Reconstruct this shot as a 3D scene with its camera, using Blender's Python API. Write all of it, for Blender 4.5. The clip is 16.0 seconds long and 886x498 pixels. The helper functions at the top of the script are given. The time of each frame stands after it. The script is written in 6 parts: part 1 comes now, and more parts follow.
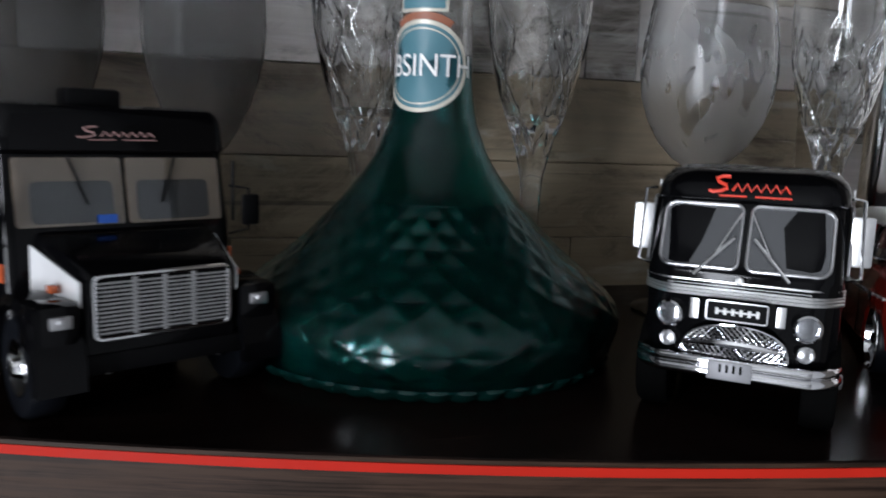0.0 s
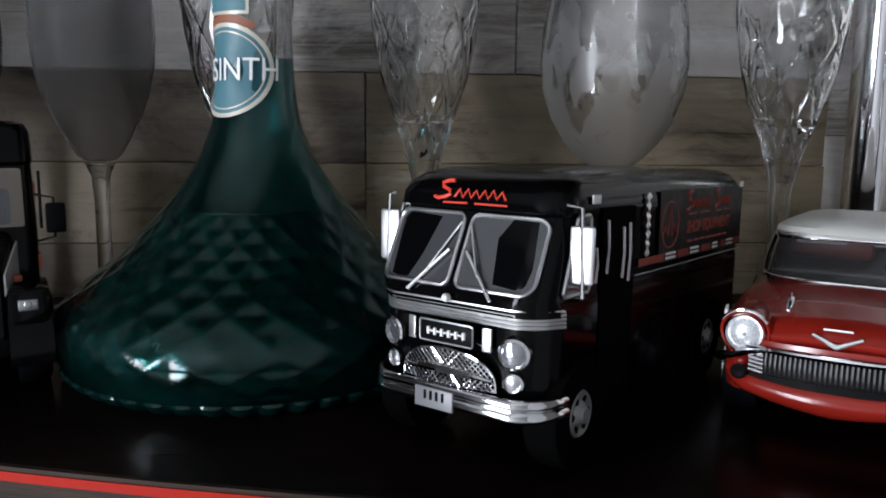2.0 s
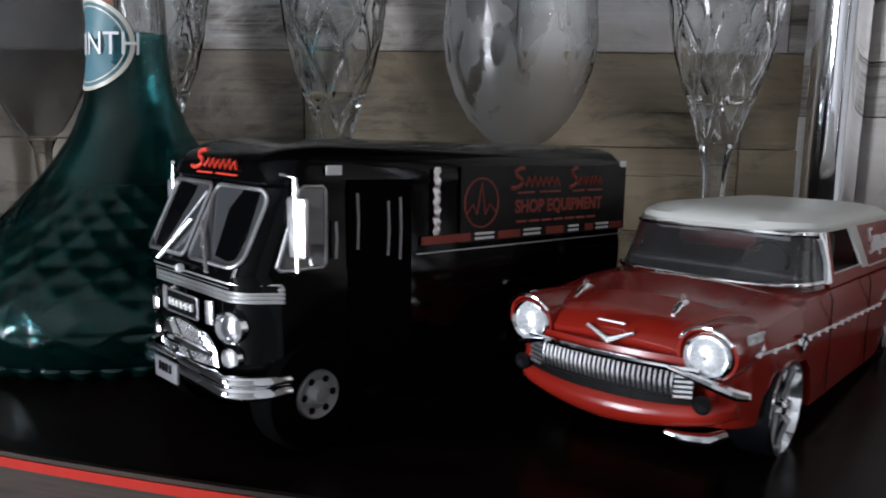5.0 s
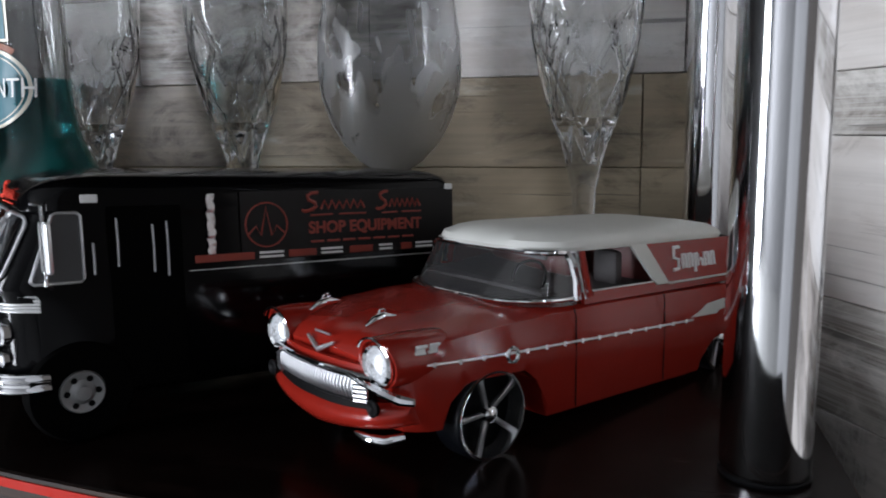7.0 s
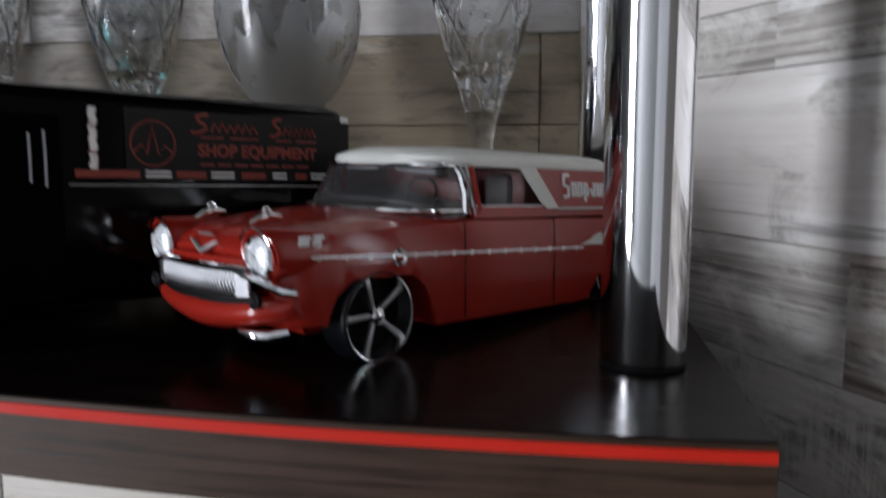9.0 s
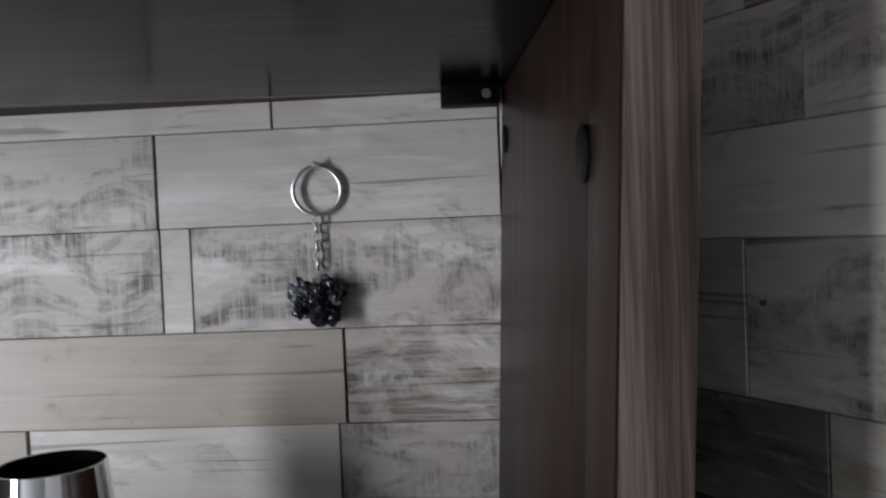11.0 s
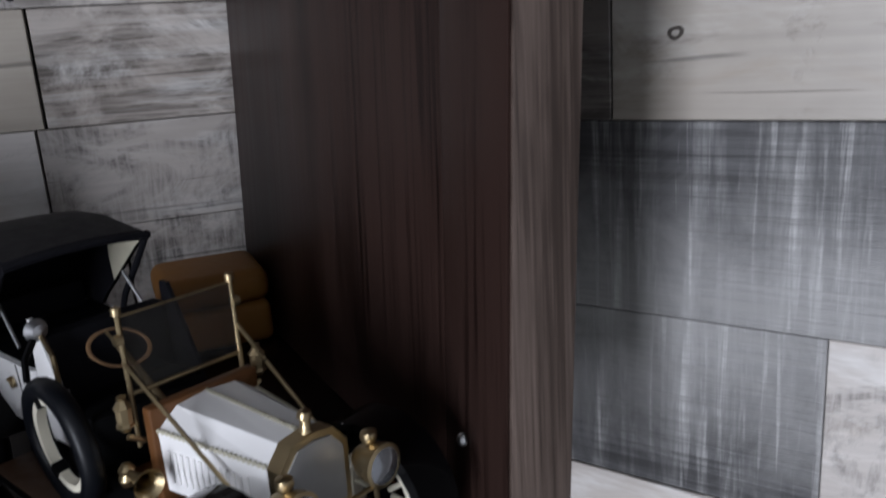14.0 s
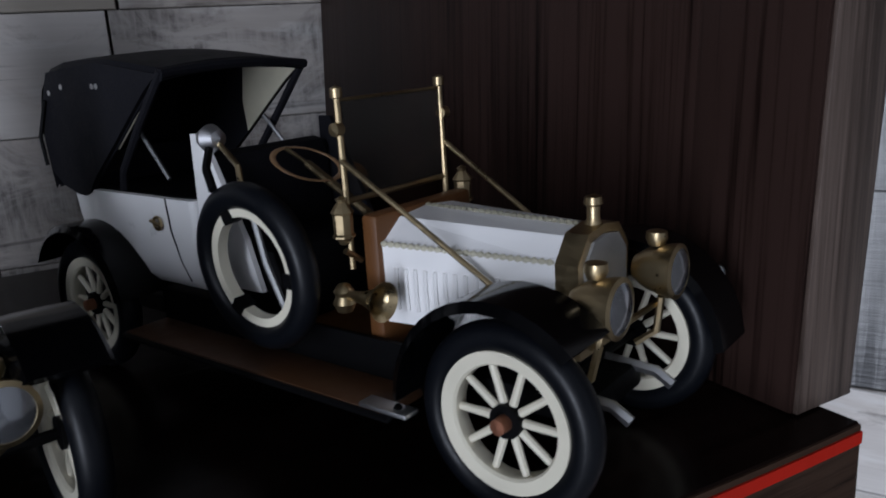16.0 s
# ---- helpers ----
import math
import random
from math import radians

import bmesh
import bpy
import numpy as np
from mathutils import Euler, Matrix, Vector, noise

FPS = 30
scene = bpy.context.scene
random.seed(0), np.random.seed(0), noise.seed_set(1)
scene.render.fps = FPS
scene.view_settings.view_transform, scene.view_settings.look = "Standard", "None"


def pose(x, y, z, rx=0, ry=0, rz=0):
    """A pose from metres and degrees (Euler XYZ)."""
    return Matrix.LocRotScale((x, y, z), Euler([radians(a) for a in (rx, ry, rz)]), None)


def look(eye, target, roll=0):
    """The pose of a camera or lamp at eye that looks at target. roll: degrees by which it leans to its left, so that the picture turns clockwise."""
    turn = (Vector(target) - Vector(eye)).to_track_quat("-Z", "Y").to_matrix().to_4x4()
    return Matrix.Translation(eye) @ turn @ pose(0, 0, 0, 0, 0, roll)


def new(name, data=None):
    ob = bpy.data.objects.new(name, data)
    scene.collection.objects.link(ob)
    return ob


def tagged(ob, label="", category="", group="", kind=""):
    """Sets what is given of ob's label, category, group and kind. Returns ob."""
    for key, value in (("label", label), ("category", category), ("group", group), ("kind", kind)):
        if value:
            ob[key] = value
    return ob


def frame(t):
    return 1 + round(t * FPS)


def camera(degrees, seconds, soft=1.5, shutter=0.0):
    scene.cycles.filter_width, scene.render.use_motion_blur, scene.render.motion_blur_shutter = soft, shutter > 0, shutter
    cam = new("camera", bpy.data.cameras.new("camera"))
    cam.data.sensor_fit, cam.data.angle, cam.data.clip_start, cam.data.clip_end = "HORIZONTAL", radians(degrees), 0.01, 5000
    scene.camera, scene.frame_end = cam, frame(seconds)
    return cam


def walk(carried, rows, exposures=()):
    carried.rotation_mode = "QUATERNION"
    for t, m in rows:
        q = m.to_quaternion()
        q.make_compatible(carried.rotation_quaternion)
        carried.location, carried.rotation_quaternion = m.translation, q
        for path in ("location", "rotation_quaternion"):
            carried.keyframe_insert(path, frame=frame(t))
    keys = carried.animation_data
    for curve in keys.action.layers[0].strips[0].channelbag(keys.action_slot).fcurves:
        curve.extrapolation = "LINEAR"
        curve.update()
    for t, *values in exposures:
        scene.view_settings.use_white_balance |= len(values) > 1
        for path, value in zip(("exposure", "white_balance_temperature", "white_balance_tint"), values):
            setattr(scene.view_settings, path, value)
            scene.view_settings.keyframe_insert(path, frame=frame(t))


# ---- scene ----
cam = camera(58.0, 16.0, 1.8, 0.5)
PATH = [
    (0, (0.0140, 0.0199, 0.0931), (0.1491, 0.4954, 0.0180), 2.11),
    (0.5, (0.0769, 0.0336, 0.0858), (0.1668, 0.5194, 0.0087), 1.02),
    (1, (0.1100, 0.0338, 0.0891), (0.1844, 0.5221, 0.0113), 0.91),
    (1.5, (0.1366, 0.0218, 0.0947), (0.1910, 0.5124, 0.0152), 0.56),
    (2, (0.1525, 0.0128, 0.0970), (0.1866, 0.5056, 0.0198), 0.55),
    (2.5, (0.1623, 0.0184, 0.1004), (0.1716, 0.5122, 0.0222), 0.53),
    (3, (0.1820, 0.0237, 0.0976), (0.1799, 0.5171, 0.0168), 0.03),
    (3.5, (0.2056, 0.0233, 0.0959), (0.2003, 0.5163, 0.0124), -0.18),
    (4, (0.2173, 0.0255, 0.0919), (0.1985, 0.5175, 0.0046), -0.10),
    (4.2, (0.2238, 0.0262, 0.0897), (0.2008, 0.5180, 0.0026), -0.03),
    (6.3, (0.3343, 0.0160, 0.0974), (0.2260, 0.4976, 0.0174), 0.97),
    (6.5, (0.3471, 0.0166, 0.0966), (0.2288, 0.4957, 0.0157), 0.45),
    (7, (0.3752, 0.0188, 0.0970), (0.2561, 0.4986, 0.0223), -0.62),
    (7.5, (0.3813, 0.0179, 0.0970), (0.2589, 0.4960, 0.0169), -0.79),
    (8, (0.3835, 0.0132, 0.1053), (0.2644, 0.4895, 0.0107), -0.50),
    (8.5, (0.3882, 0.0115, 0.1018), (0.2682, 0.4885, 0.0121), -0.90),
    (9, (0.3862, 0.0150, 0.0622), (0.3150, 0.5059, -0.0002), -0.08),
    (9.2, (0.3848, 0.0182, 0.0478), (0.3200, 0.5100, -0.0154), -0.28),
    (11.3, (0.3557, 0.0042, -0.1213), (0.3911, 0.5029, -0.1289), -1.01),
    (11.5, (0.3545, 0.0119, -0.1297), (0.4019, 0.5094, -0.1461), 0.23),
    (12, (0.3507, 0.0271, -0.1339), (0.4215, 0.5195, -0.1834), -0.44),
    (12.5, (0.3481, 0.0303, -0.1446), (0.4740, 0.5073, -0.2258), -3.58),
    (13, (0.3325, 0.0280, -0.1485), (0.5062, 0.4832, -0.2608), -6.07),
    (13.5, (0.3200, 0.0316, -0.1605), (0.5242, 0.4743, -0.2716), -5.09),
    (14, (0.3059, 0.0404, -0.1819), (0.5223, 0.4726, -0.3094), -3.84),
    (14.5, (0.2942, 0.0497, -0.1969), (0.5196, 0.4764, -0.3278), -3.90),
    (15, (0.2811, 0.0635, -0.2127), (0.5180, 0.4866, -0.3346), -3.70),
    (15.5, (0.2631, 0.0868, -0.2269), (0.4998, 0.5098, -0.3499), -3.22),
    (16, (0.2541, 0.0935, -0.2337), (0.4910, 0.5158, -0.3584), -3.32),
]
walk(cam, [(t, look(eye, target, roll)) for t, eye, target, roll in PATH],
     [(0.0, 0.05, 6500, 10), (2.5, 0.05, 6500, 10), (4.2, 0.1, 6500, 10), (8.5, 0.25, 6500, 10), (9.2, 0.02, 6550, 11), (11.3, -0.40, 6700, 11), (12.0, -0.45, 6650, 12),
      (12.6, -0.36, 6500, 12), (13.5, -0.2, 6400, 13), (14.5, -0.22, 6400, 12), (15.2, -0.38, 6250, 12), (16.0, -0.75, 6100, 12)])

# ---- light ----
world = bpy.data.worlds.new("sky")
scene.world = world
world.use_nodes = True
wn = world.node_tree
sky = wn.nodes.new("ShaderNodeTexSky")
sky.sky_type = 'NISHITA'
sky.sun_disc = False
sky.sun_elevation = radians(35)
sky.sun_rotation = radians(200)
wn.links.new(sky.outputs[0], wn.nodes["Background"].inputs[0])
wn.nodes["Background"].inputs[1].default_value = 0.1


def window_lamp(name, eye, target, w, h, power, color):
    l = bpy.data.lights.new(name, 'AREA')
    l.shape, l.size, l.size_y, l.energy, l.color = 'RECTANGLE', w, h, power, color
    ob = new(name, l)
    ob.matrix_world = look(eye, target)
    return ob


# daylight through the window opening in the west wall
window_lamp("window_light", (-2.18, -1.75, -0.25), (0, -1.75, -0.25), 0.72, 2.20, 160, (0.85, 0.90, 1.0))

# ---- materials ----
def nodes_of(m):
    m.use_nodes = True
    nt = m.node_tree
    return nt, nt.nodes["Principled BSDF"]


def mat(name, color, rough=0.5, metal=0.0, wear=0.0, scale=600.0, bump=0.0, **kw):
    """A plain surface with fine variation of colour and gloss."""
    m = bpy.data.materials.new(name)
    nt, b = nodes_of(m)
    b.inputs["Base Color"].default_value = (*color, 1)
    b.inputs["Roughness"].default_value = rough
    b.inputs["Metallic"].default_value = metal
    for k, v in kw.items():
        b.inputs[k.replace("_", " ")].default_value = v
    if wear:
        tc = nt.nodes.new("ShaderNodeTexCoord")
        n = nt.nodes.new("ShaderNodeTexNoise")
        n.inputs["Scale"].default_value, n.inputs["Detail"].default_value = scale, 6
        nt.links.new(tc.outputs["Object"], n.inputs["Vector"])
        n2 = nt.nodes.new("ShaderNodeTexNoise")
        n2.inputs["Scale"].default_value = scale / 9
        nt.links.new(tc.outputs["Object"], n2.inputs["Vector"])
        add = nt.nodes.new("ShaderNodeMath")
        add.operation = 'ADD'
        nt.links.new(n.outputs["Fac"], add.inputs[0])
        nt.links.new(n2.outputs["Fac"], add.inputs[1])
        mr = nt.nodes.new("ShaderNodeMapRange")
        mr.inputs[1].default_value, mr.inputs[2].default_value = 0.6, 1.4
        mr.inputs[3].default_value, mr.inputs[4].default_value = rough - wear * 0.4, min(1, rough + wear)
        nt.links.new(add.outputs[0], mr.inputs[0])
        nt.links.new(mr.outputs[0], b.inputs["Roughness"])
        mix = nt.nodes.new("ShaderNodeMix")
        mix.data_type = 'RGBA'
        mix.inputs[6].default_value = (*[c * 0.8 for c in color], 1)
        mix.inputs[7].default_value = (*[min(1, c * 1.15) for c in color], 1)
        nt.links.new(n2.outputs["Fac"], mix.inputs[0])
        nt.links.new(mix.outputs[2], b.inputs["Base Color"])
        if bump:
            bp = nt.nodes.new("ShaderNodeBump")
            bp.inputs["Strength"].default_value, bp.inputs["Distance"].default_value = bump, 0.0004
            nt.links.new(n.outputs["Fac"], bp.inputs["Height"])
            nt.links.new(bp.outputs[0], b.inputs["Normal"])
    return m


def wood(name, tones, stretch, rough, grain=1.0, patch=(9, 9, 18), bump=0.35, saw=None, rnd=0.35, spec=0.5):
    """Wood with long grain, blotches and, for planks, saw marks; every piece gets its own offset and tone.
    stretch: how fine the grain runs along x, y and z."""
    m = bpy.data.materials.new(name)
    nt, b = nodes_of(m)
    N, L = nt.nodes.new, nt.links.new
    tc, info = N("ShaderNodeTexCoord"), N("ShaderNodeObjectInfo")
    off = N("ShaderNodeVectorMath")
    off.operation = 'SCALE'
    off.inputs[0].default_value = (3.7, 9.1, 5.3)
    L(info.outputs["Random"], off.inputs["Scale"])
    pos = N("ShaderNodeVectorMath")
    L(tc.outputs["Object"], pos.inputs[0])
    L(off.outputs[0], pos.inputs[1])

    def noise_at(sc, detail=5, dist=0.0, rough_=0.6):
        mp = N("ShaderNodeVectorMath")
        mp.operation = 'MULTIPLY'
        mp.inputs[1].default_value = sc
        L(pos.outputs[0], mp.inputs[0])
        n = N("ShaderNodeTexNoise")
        n.inputs["Scale"].default_value, n.inputs["Detail"].default_value = 1.0, detail
        n.inputs["Distortion"].default_value, n.inputs["Roughness"].default_value = dist, rough_
        L(mp.outputs[0], n.inputs["Vector"])
        return n.outputs["Fac"]

    b.inputs["Specular IOR Level"].default_value = spec
    g, p = noise_at(stretch, 7, 0.4), noise_at(patch, 4, 0.8)
    fine = noise_at([s * 4 for s in stretch], 3)

    def math2(op, a, c):
        n = N("ShaderNodeMath")
        n.operation = op
        for i, v in enumerate((a, c)):
            if isinstance(v, (int, float)):
                n.inputs[i].default_value = v
            else:
                L(v, n.inputs[i])
        return n.outputs[0]

    f = math2('ADD', math2('MULTIPLY', g, 0.5 * grain), math2('MULTIPLY', p, 0.62))
    f = math2('ADD', f, math2('MULTIPLY', math2('SUBTRACT', fine, 0.5), 0.3 * grain))
    if saw:
        s = noise_at(saw, 3, 0.0, 0.7)
        f = math2('ADD', f, math2('MULTIPLY', math2('SUBTRACT', s, 0.5), 0.55))
    f = math2('ADD', f, math2('MULTIPLY', math2('SUBTRACT', info.outputs["Random"], 0.5), rnd))
    ramp = N("ShaderNodeValToRGB")
    els = ramp.color_ramp.elements
    while len(els) < len(tones):
        els.new(0.5)
    for i, c in enumerate(tones):
        els[i].position = 0.3 + 0.45 * i / (len(tones) - 1)
        els[i].color = (*c, 1)
    L(f, ramp.inputs[0])
    L(ramp.outputs[0], b.inputs["Base Color"])
    rr = N("ShaderNodeMapRange")
    rr.inputs[3].default_value, rr.inputs[4].default_value = rough - 0.1, rough + 0.15
    L(g, rr.inputs[0])
    L(rr.outputs[0], b.inputs["Roughness"])
    bp = N("ShaderNodeBump")
    bp.inputs["Strength"].default_value, bp.inputs["Distance"].default_value = bump, 0.0006
    L(f, bp.inputs["Height"])
    L(bp.outputs[0], b.inputs["Normal"])
    return m


def plank_mat(name, main, alt, dark, spread, saw, wash=None, grain=0.10, rough=0.45):
    """Reclaimed board: mottled face, weathered dark patches with saw marks in them, faint grain; every board differs."""
    m = bpy.data.materials.new(name)
    nt, b = nodes_of(m)
    N, L = nt.nodes.new, nt.links.new
    tc, info = N("ShaderNodeTexCoord"), N("ShaderNodeObjectInfo")
    off = N("ShaderNodeVectorMath")
    off.operation = 'SCALE'
    off.inputs[0].default_value = (3.7, 9.1, 5.3)
    L(info.outputs["Random"], off.inputs["Scale"])
    pos = N("ShaderNodeVectorMath")
    L(tc.outputs["Object"], pos.inputs[0])
    L(off.outputs[0], pos.inputs[1])

    def cloud(sc, lo, hi, detail=5, dist=0.0, rough_=0.6, shift=0.0):
        mp = N("ShaderNodeVectorMath")
        mp.operation = 'MULTIPLY_ADD'
        mp.inputs[1].default_value, mp.inputs[2].default_value = sc, (shift, shift * 1.7, shift * 0.6)
        L(pos.outputs[0], mp.inputs[0])
        n = N("ShaderNodeTexNoise")
        n.inputs["Scale"].default_value, n.inputs["Detail"].default_value = 1.0, detail
        n.inputs["Distortion"].default_value, n.inputs["Roughness"].default_value = dist, rough_
        L(mp.outputs[0], n.inputs["Vector"])
        r = N("ShaderNodeMapRange")
        r.inputs[1].default_value, r.inputs[2].default_value = lo, hi
        L(n.outputs["Fac"], r.inputs[0])
        return r.outputs[0]

    def calc(op, a, c):
        n = N("ShaderNodeMath")
        n.operation = op
        for i, v in enumerate((a, c)):
            if isinstance(v, (int, float)):
                n.inputs[i].default_value = v
            else:
                L(v, n.inputs[i])
        return n.outputs[0]

    def blend(fac, a, c):
        n = N("ShaderNodeMix")
        n.data_type = 'RGBA'
        L(fac, n.inputs[0])
        for i, v in ((6, a), (7, c)):
            if isinstance(v, tuple):
                n.inputs[i].default_value = (*v, 1)
            else:
                L(v, n.inputs[i])
        return n.outputs[2]

    col = blend(cloud((6, 6, 13), 0.36, 0.66, 4, 0.6), main, alt)
    stain = tuple(0.62 * a + 0.1 * d for a, d in zip(main, (0.9, 0.6, 0.3)))
    col = blend(calc('MULTIPLY', cloud((9, 9, 15), 0.56, 0.74, 6, 1.2, 0.7, 3.1), 0.55), col, stain)
    if wash:
        col = blend(calc('MULTIPLY', cloud(wash[0], wash[1], wash[1] + 0.14, 5, 0.3, 0.65, 7.7), 0.75), col, wash[2])
    marks = cloud(saw, 0.36, 0.60, 4, 0.5, 0.7, 1.3)
    patch = cloud((17, 17, 34), spread - 0.04, spread + 0.12, 7, 0.9, 0.72, 5.9)
    worn = calc('MULTIPLY', patch, calc('ADD', calc('MULTIPLY', marks, 0.72), 0.22))
    col = blend(worn, col, dark)
    lines = cloud((7, 40, 300), 0.30, 0.70, 6, 0.5)
    tone = calc('ADD', calc('MULTIPLY', lines, 2 * grain), calc('ADD', 0.92 - grain, calc('MULTIPLY', info.outputs["Random"], 0.16)))
    crack = cloud((5, 30, 170), 0.665, 0.70, 2, 0.8, 0.5, 9.3)
    tone = calc('MULTIPLY', tone, calc('SUBTRACT', 1.0, calc('MULTIPLY', crack, 0.45)))
    hsv = N("ShaderNodeHueSaturation")
    L(tone, hsv.inputs["Value"])
    L(col, hsv.inputs["Color"])
    L(hsv.outputs[0], b.inputs["Base Color"])
    rr = N("ShaderNodeMapRange")
    rr.inputs[3].default_value, rr.inputs[4].default_value = rough - 0.06, rough + 0.2
    L(worn, rr.inputs[0])
    L(rr.outputs[0], b.inputs["Roughness"])
    bp = N("ShaderNodeBump")
    bp.inputs["Strength"].default_value, bp.inputs["Distance"].default_value = 0.35, 0.0005
    L(calc('SUBTRACT', calc('MULTIPLY', lines, 0.35), calc('ADD', worn, crack)), bp.inputs["Height"])
    L(bp.outputs[0], b.inputs["Normal"])
    return m


def streaked_mat(name, low):
    """Board painted grey over black: a black cloud along one long edge, worn horizontal saw lines and thin pale runs down the face."""
    m = bpy.data.materials.new(name)
    nt, b = nodes_of(m)
    N, L = nt.nodes.new, nt.links.new
    tc = N("ShaderNodeTexCoord")

    def cloud(sc, lo, hi, detail=5, dist=0.0, rough_=0.6, shift=0.0):
        mp = N("ShaderNodeVectorMath")
        mp.operation = 'MULTIPLY_ADD'
        mp.inputs[1].default_value, mp.inputs[2].default_value = sc, (shift, shift * 1.7, shift * 0.6)
        L(tc.outputs["Object"], mp.inputs[0])
        n = N("ShaderNodeTexNoise")
        n.inputs["Scale"].default_value, n.inputs["Detail"].default_value = 1.0, detail
        n.inputs["Distortion"].default_value, n.inputs["Roughness"].default_value = dist, rough_
        L(mp.outputs[0], n.inputs["Vector"])
        r = N("ShaderNodeMapRange")
        r.inputs[1].default_value, r.inputs[2].default_value = lo, hi
        L(n.outputs["Fac"], r.inputs[0])
        return r.outputs[0]

    def calc(op, a, c):
        n = N("ShaderNodeMath")
        n.operation = op
        for i, v in enumerate((a, c)):
            if isinstance(v, (int, float)):
                n.inputs[i].default_value = v
            else:
                L(v, n.inputs[i])
        return n.outputs[0]

    def blend(fac, a, c):
        n = N("ShaderNodeMix")
        n.data_type = 'RGBA'
        L(fac, n.inputs[0])
        for i, v in ((6, a), (7, c)):
            if isinstance(v, tuple):
                n.inputs[i].default_value = (*v, 1)
            else:
                L(v, n.inputs[i])
        return n.outputs[2]

    sep = N("ShaderNodeSeparateXYZ")
    L(tc.outputs["Object"], sep.inputs[0])
    edge = N("ShaderNodeMapRange")
    edge.inputs[1].default_value, edge.inputs[2].default_value = -low, low
    edge.inputs[3].default_value, edge.inputs[4].default_value = -0.05, 1.0
    L(sep.outputs["Z"], edge.inputs[0])
    black = calc('ADD', edge.outputs[0], calc('MULTIPLY', calc('SUBTRACT', cloud((22, 22, 16), 0.25, 0.75, 6, 0.6, 0.7, low * 90), 0.5), 0.9))
    runs = cloud((75, 30, 5), 0.50, 0.66, 6, 0.25, 0.7, 4.4)
    thin = cloud((210, 30, 9), 0.55, 0.66, 4, 0.3, 0.6, 8.1)
    lines = cloud((12, 40, 520), 0.38, 0.62, 4, 0.3, 0.6, 2.2)
    col = blend(black, (0.25, 0.246, 0.24), (0.036, 0.035, 0.036))
    col = blend(calc('MULTIPLY', lines, 0.30), col, (0.13, 0.13, 0.135))
    pale = calc('MINIMUM', 1.0, calc('ADD', calc('MULTIPLY', runs, 0.22), calc('MULTIPLY', thin, 0.34)))
    col = blend(calc('MULTIPLY', pale, calc('ADD', 0.45, calc('MULTIPLY', lines, 0.55))), col, (0.62, 0.615, 0.60))
    L(col, b.inputs["Base Color"])
    rr = N("ShaderNodeMapRange")
    rr.inputs[3].default_value, rr.inputs[4].default_value = 0.34, 0.5
    L(lines, rr.inputs[0])
    L(rr.outputs[0], b.inputs["Roughness"])
    bp = N("ShaderNodeBump")
    bp.inputs["Strength"].default_value, bp.inputs["Distance"].default_value = 0.35, 0.0004
    L(calc('ADD', lines, pale), bp.inputs["Height"])
    L(bp.outputs[0], b.inputs["Normal"])
    return m


PALE = (0.66, 0.65, 0.63)
PLANK = {
    "pale": plank_mat("whitewashed plank", (0.47, 0.43, 0.395), (0.59, 0.56, 0.53), (0.20, 0.175, 0.155), 0.60, (8, 40, 260), ((10, 10, 50), 0.52, PALE), 0.07),
    "grey": plank_mat("weathered grey plank", (0.39, 0.355, 0.325), (0.51, 0.475, 0.445), (0.075, 0.068, 0.064), 0.50, (300, 40, 26), ((10, 10, 40), 0.54, PALE), 0.08),
    "tan": plank_mat("sand coloured plank", (0.37, 0.325, 0.27), (0.45, 0.41, 0.35), (0.22, 0.18, 0.14), 0.63, (9, 40, 220), None, 0.07),
    "lined": plank_mat("pale plank with long saw lines", (0.44, 0.42, 0.385), (0.55, 0.53, 0.50), (0.17, 0.15, 0.13), 0.40, (6, 30, 520), ((8, 8, 70), 0.50, PALE), 0.16),
    "sand": plank_mat("grey sand coloured plank", (0.28, 0.25, 0.215), (0.35, 0.32, 0.28), (0.16, 0.135, 0.11), 0.60, (9, 40, 220), ((12, 12, 30), 0.56, (0.44, 0.42, 0.39)), 0.09),
    "umber": plank_mat("dark saw-marked plank", (0.12, 0.105, 0.094), (0.19, 0.17, 0.155), (0.045, 0.038, 0.034), 0.46, (9, 40, 330), ((10, 10, 170), 0.56, (0.42, 0.40, 0.38)), 0.12),
    "olive": plank_mat("olive-brown plank", (0.205, 0.160, 0.104), (0.31, 0.25, 0.17), (0.085, 0.062, 0.040), 0.53, (9, 40, 210), ((9, 9, 50), 0.58, (0.44, 0.40, 0.33)), 0.11, 0.5),
    "brown": plank_mat("brown plank", (0.135, 0.102, 0.072), (0.22, 0.175, 0.127), (0.045, 0.035, 0.026), 0.50, (9, 40, 200), ((9, 9, 45), 0.62, (0.32, 0.275, 0.215)), 0.14),
    "saw": plank_mat("saw-marked plank", (0.34, 0.297, 0.262), (0.51, 0.47, 0.432), (0.085, 0.07, 0.058), 0.44, (11, 40, 300), ((8, 8, 60), 0.50, PALE), 0.10),
    "dark": streaked_mat("grey-black streaked plank", 0.026),
    "streak": streaked_mat("grey streaked plank", -0.026),
}
M_wall = mat("grey plaster", (0.10, 0.10, 0.10), 0.85, 0, 0.1, 60)
M_white_wall = mat("pale grey plaster", (0.24, 0.24, 0.24), 0.85, 0, 0.1, 60)
M_ceiling = mat("white ceiling paint", (0.45, 0.45, 0.44), 0.85, 0, 0.1, 60)
M_floor = mat("pale glossy floor tile", (0.30, 0.30, 0.29), 0.18, 0, 0.1, 40)
M_back = mat("dark joint", (0.06, 0.052, 0.045), 0.9)
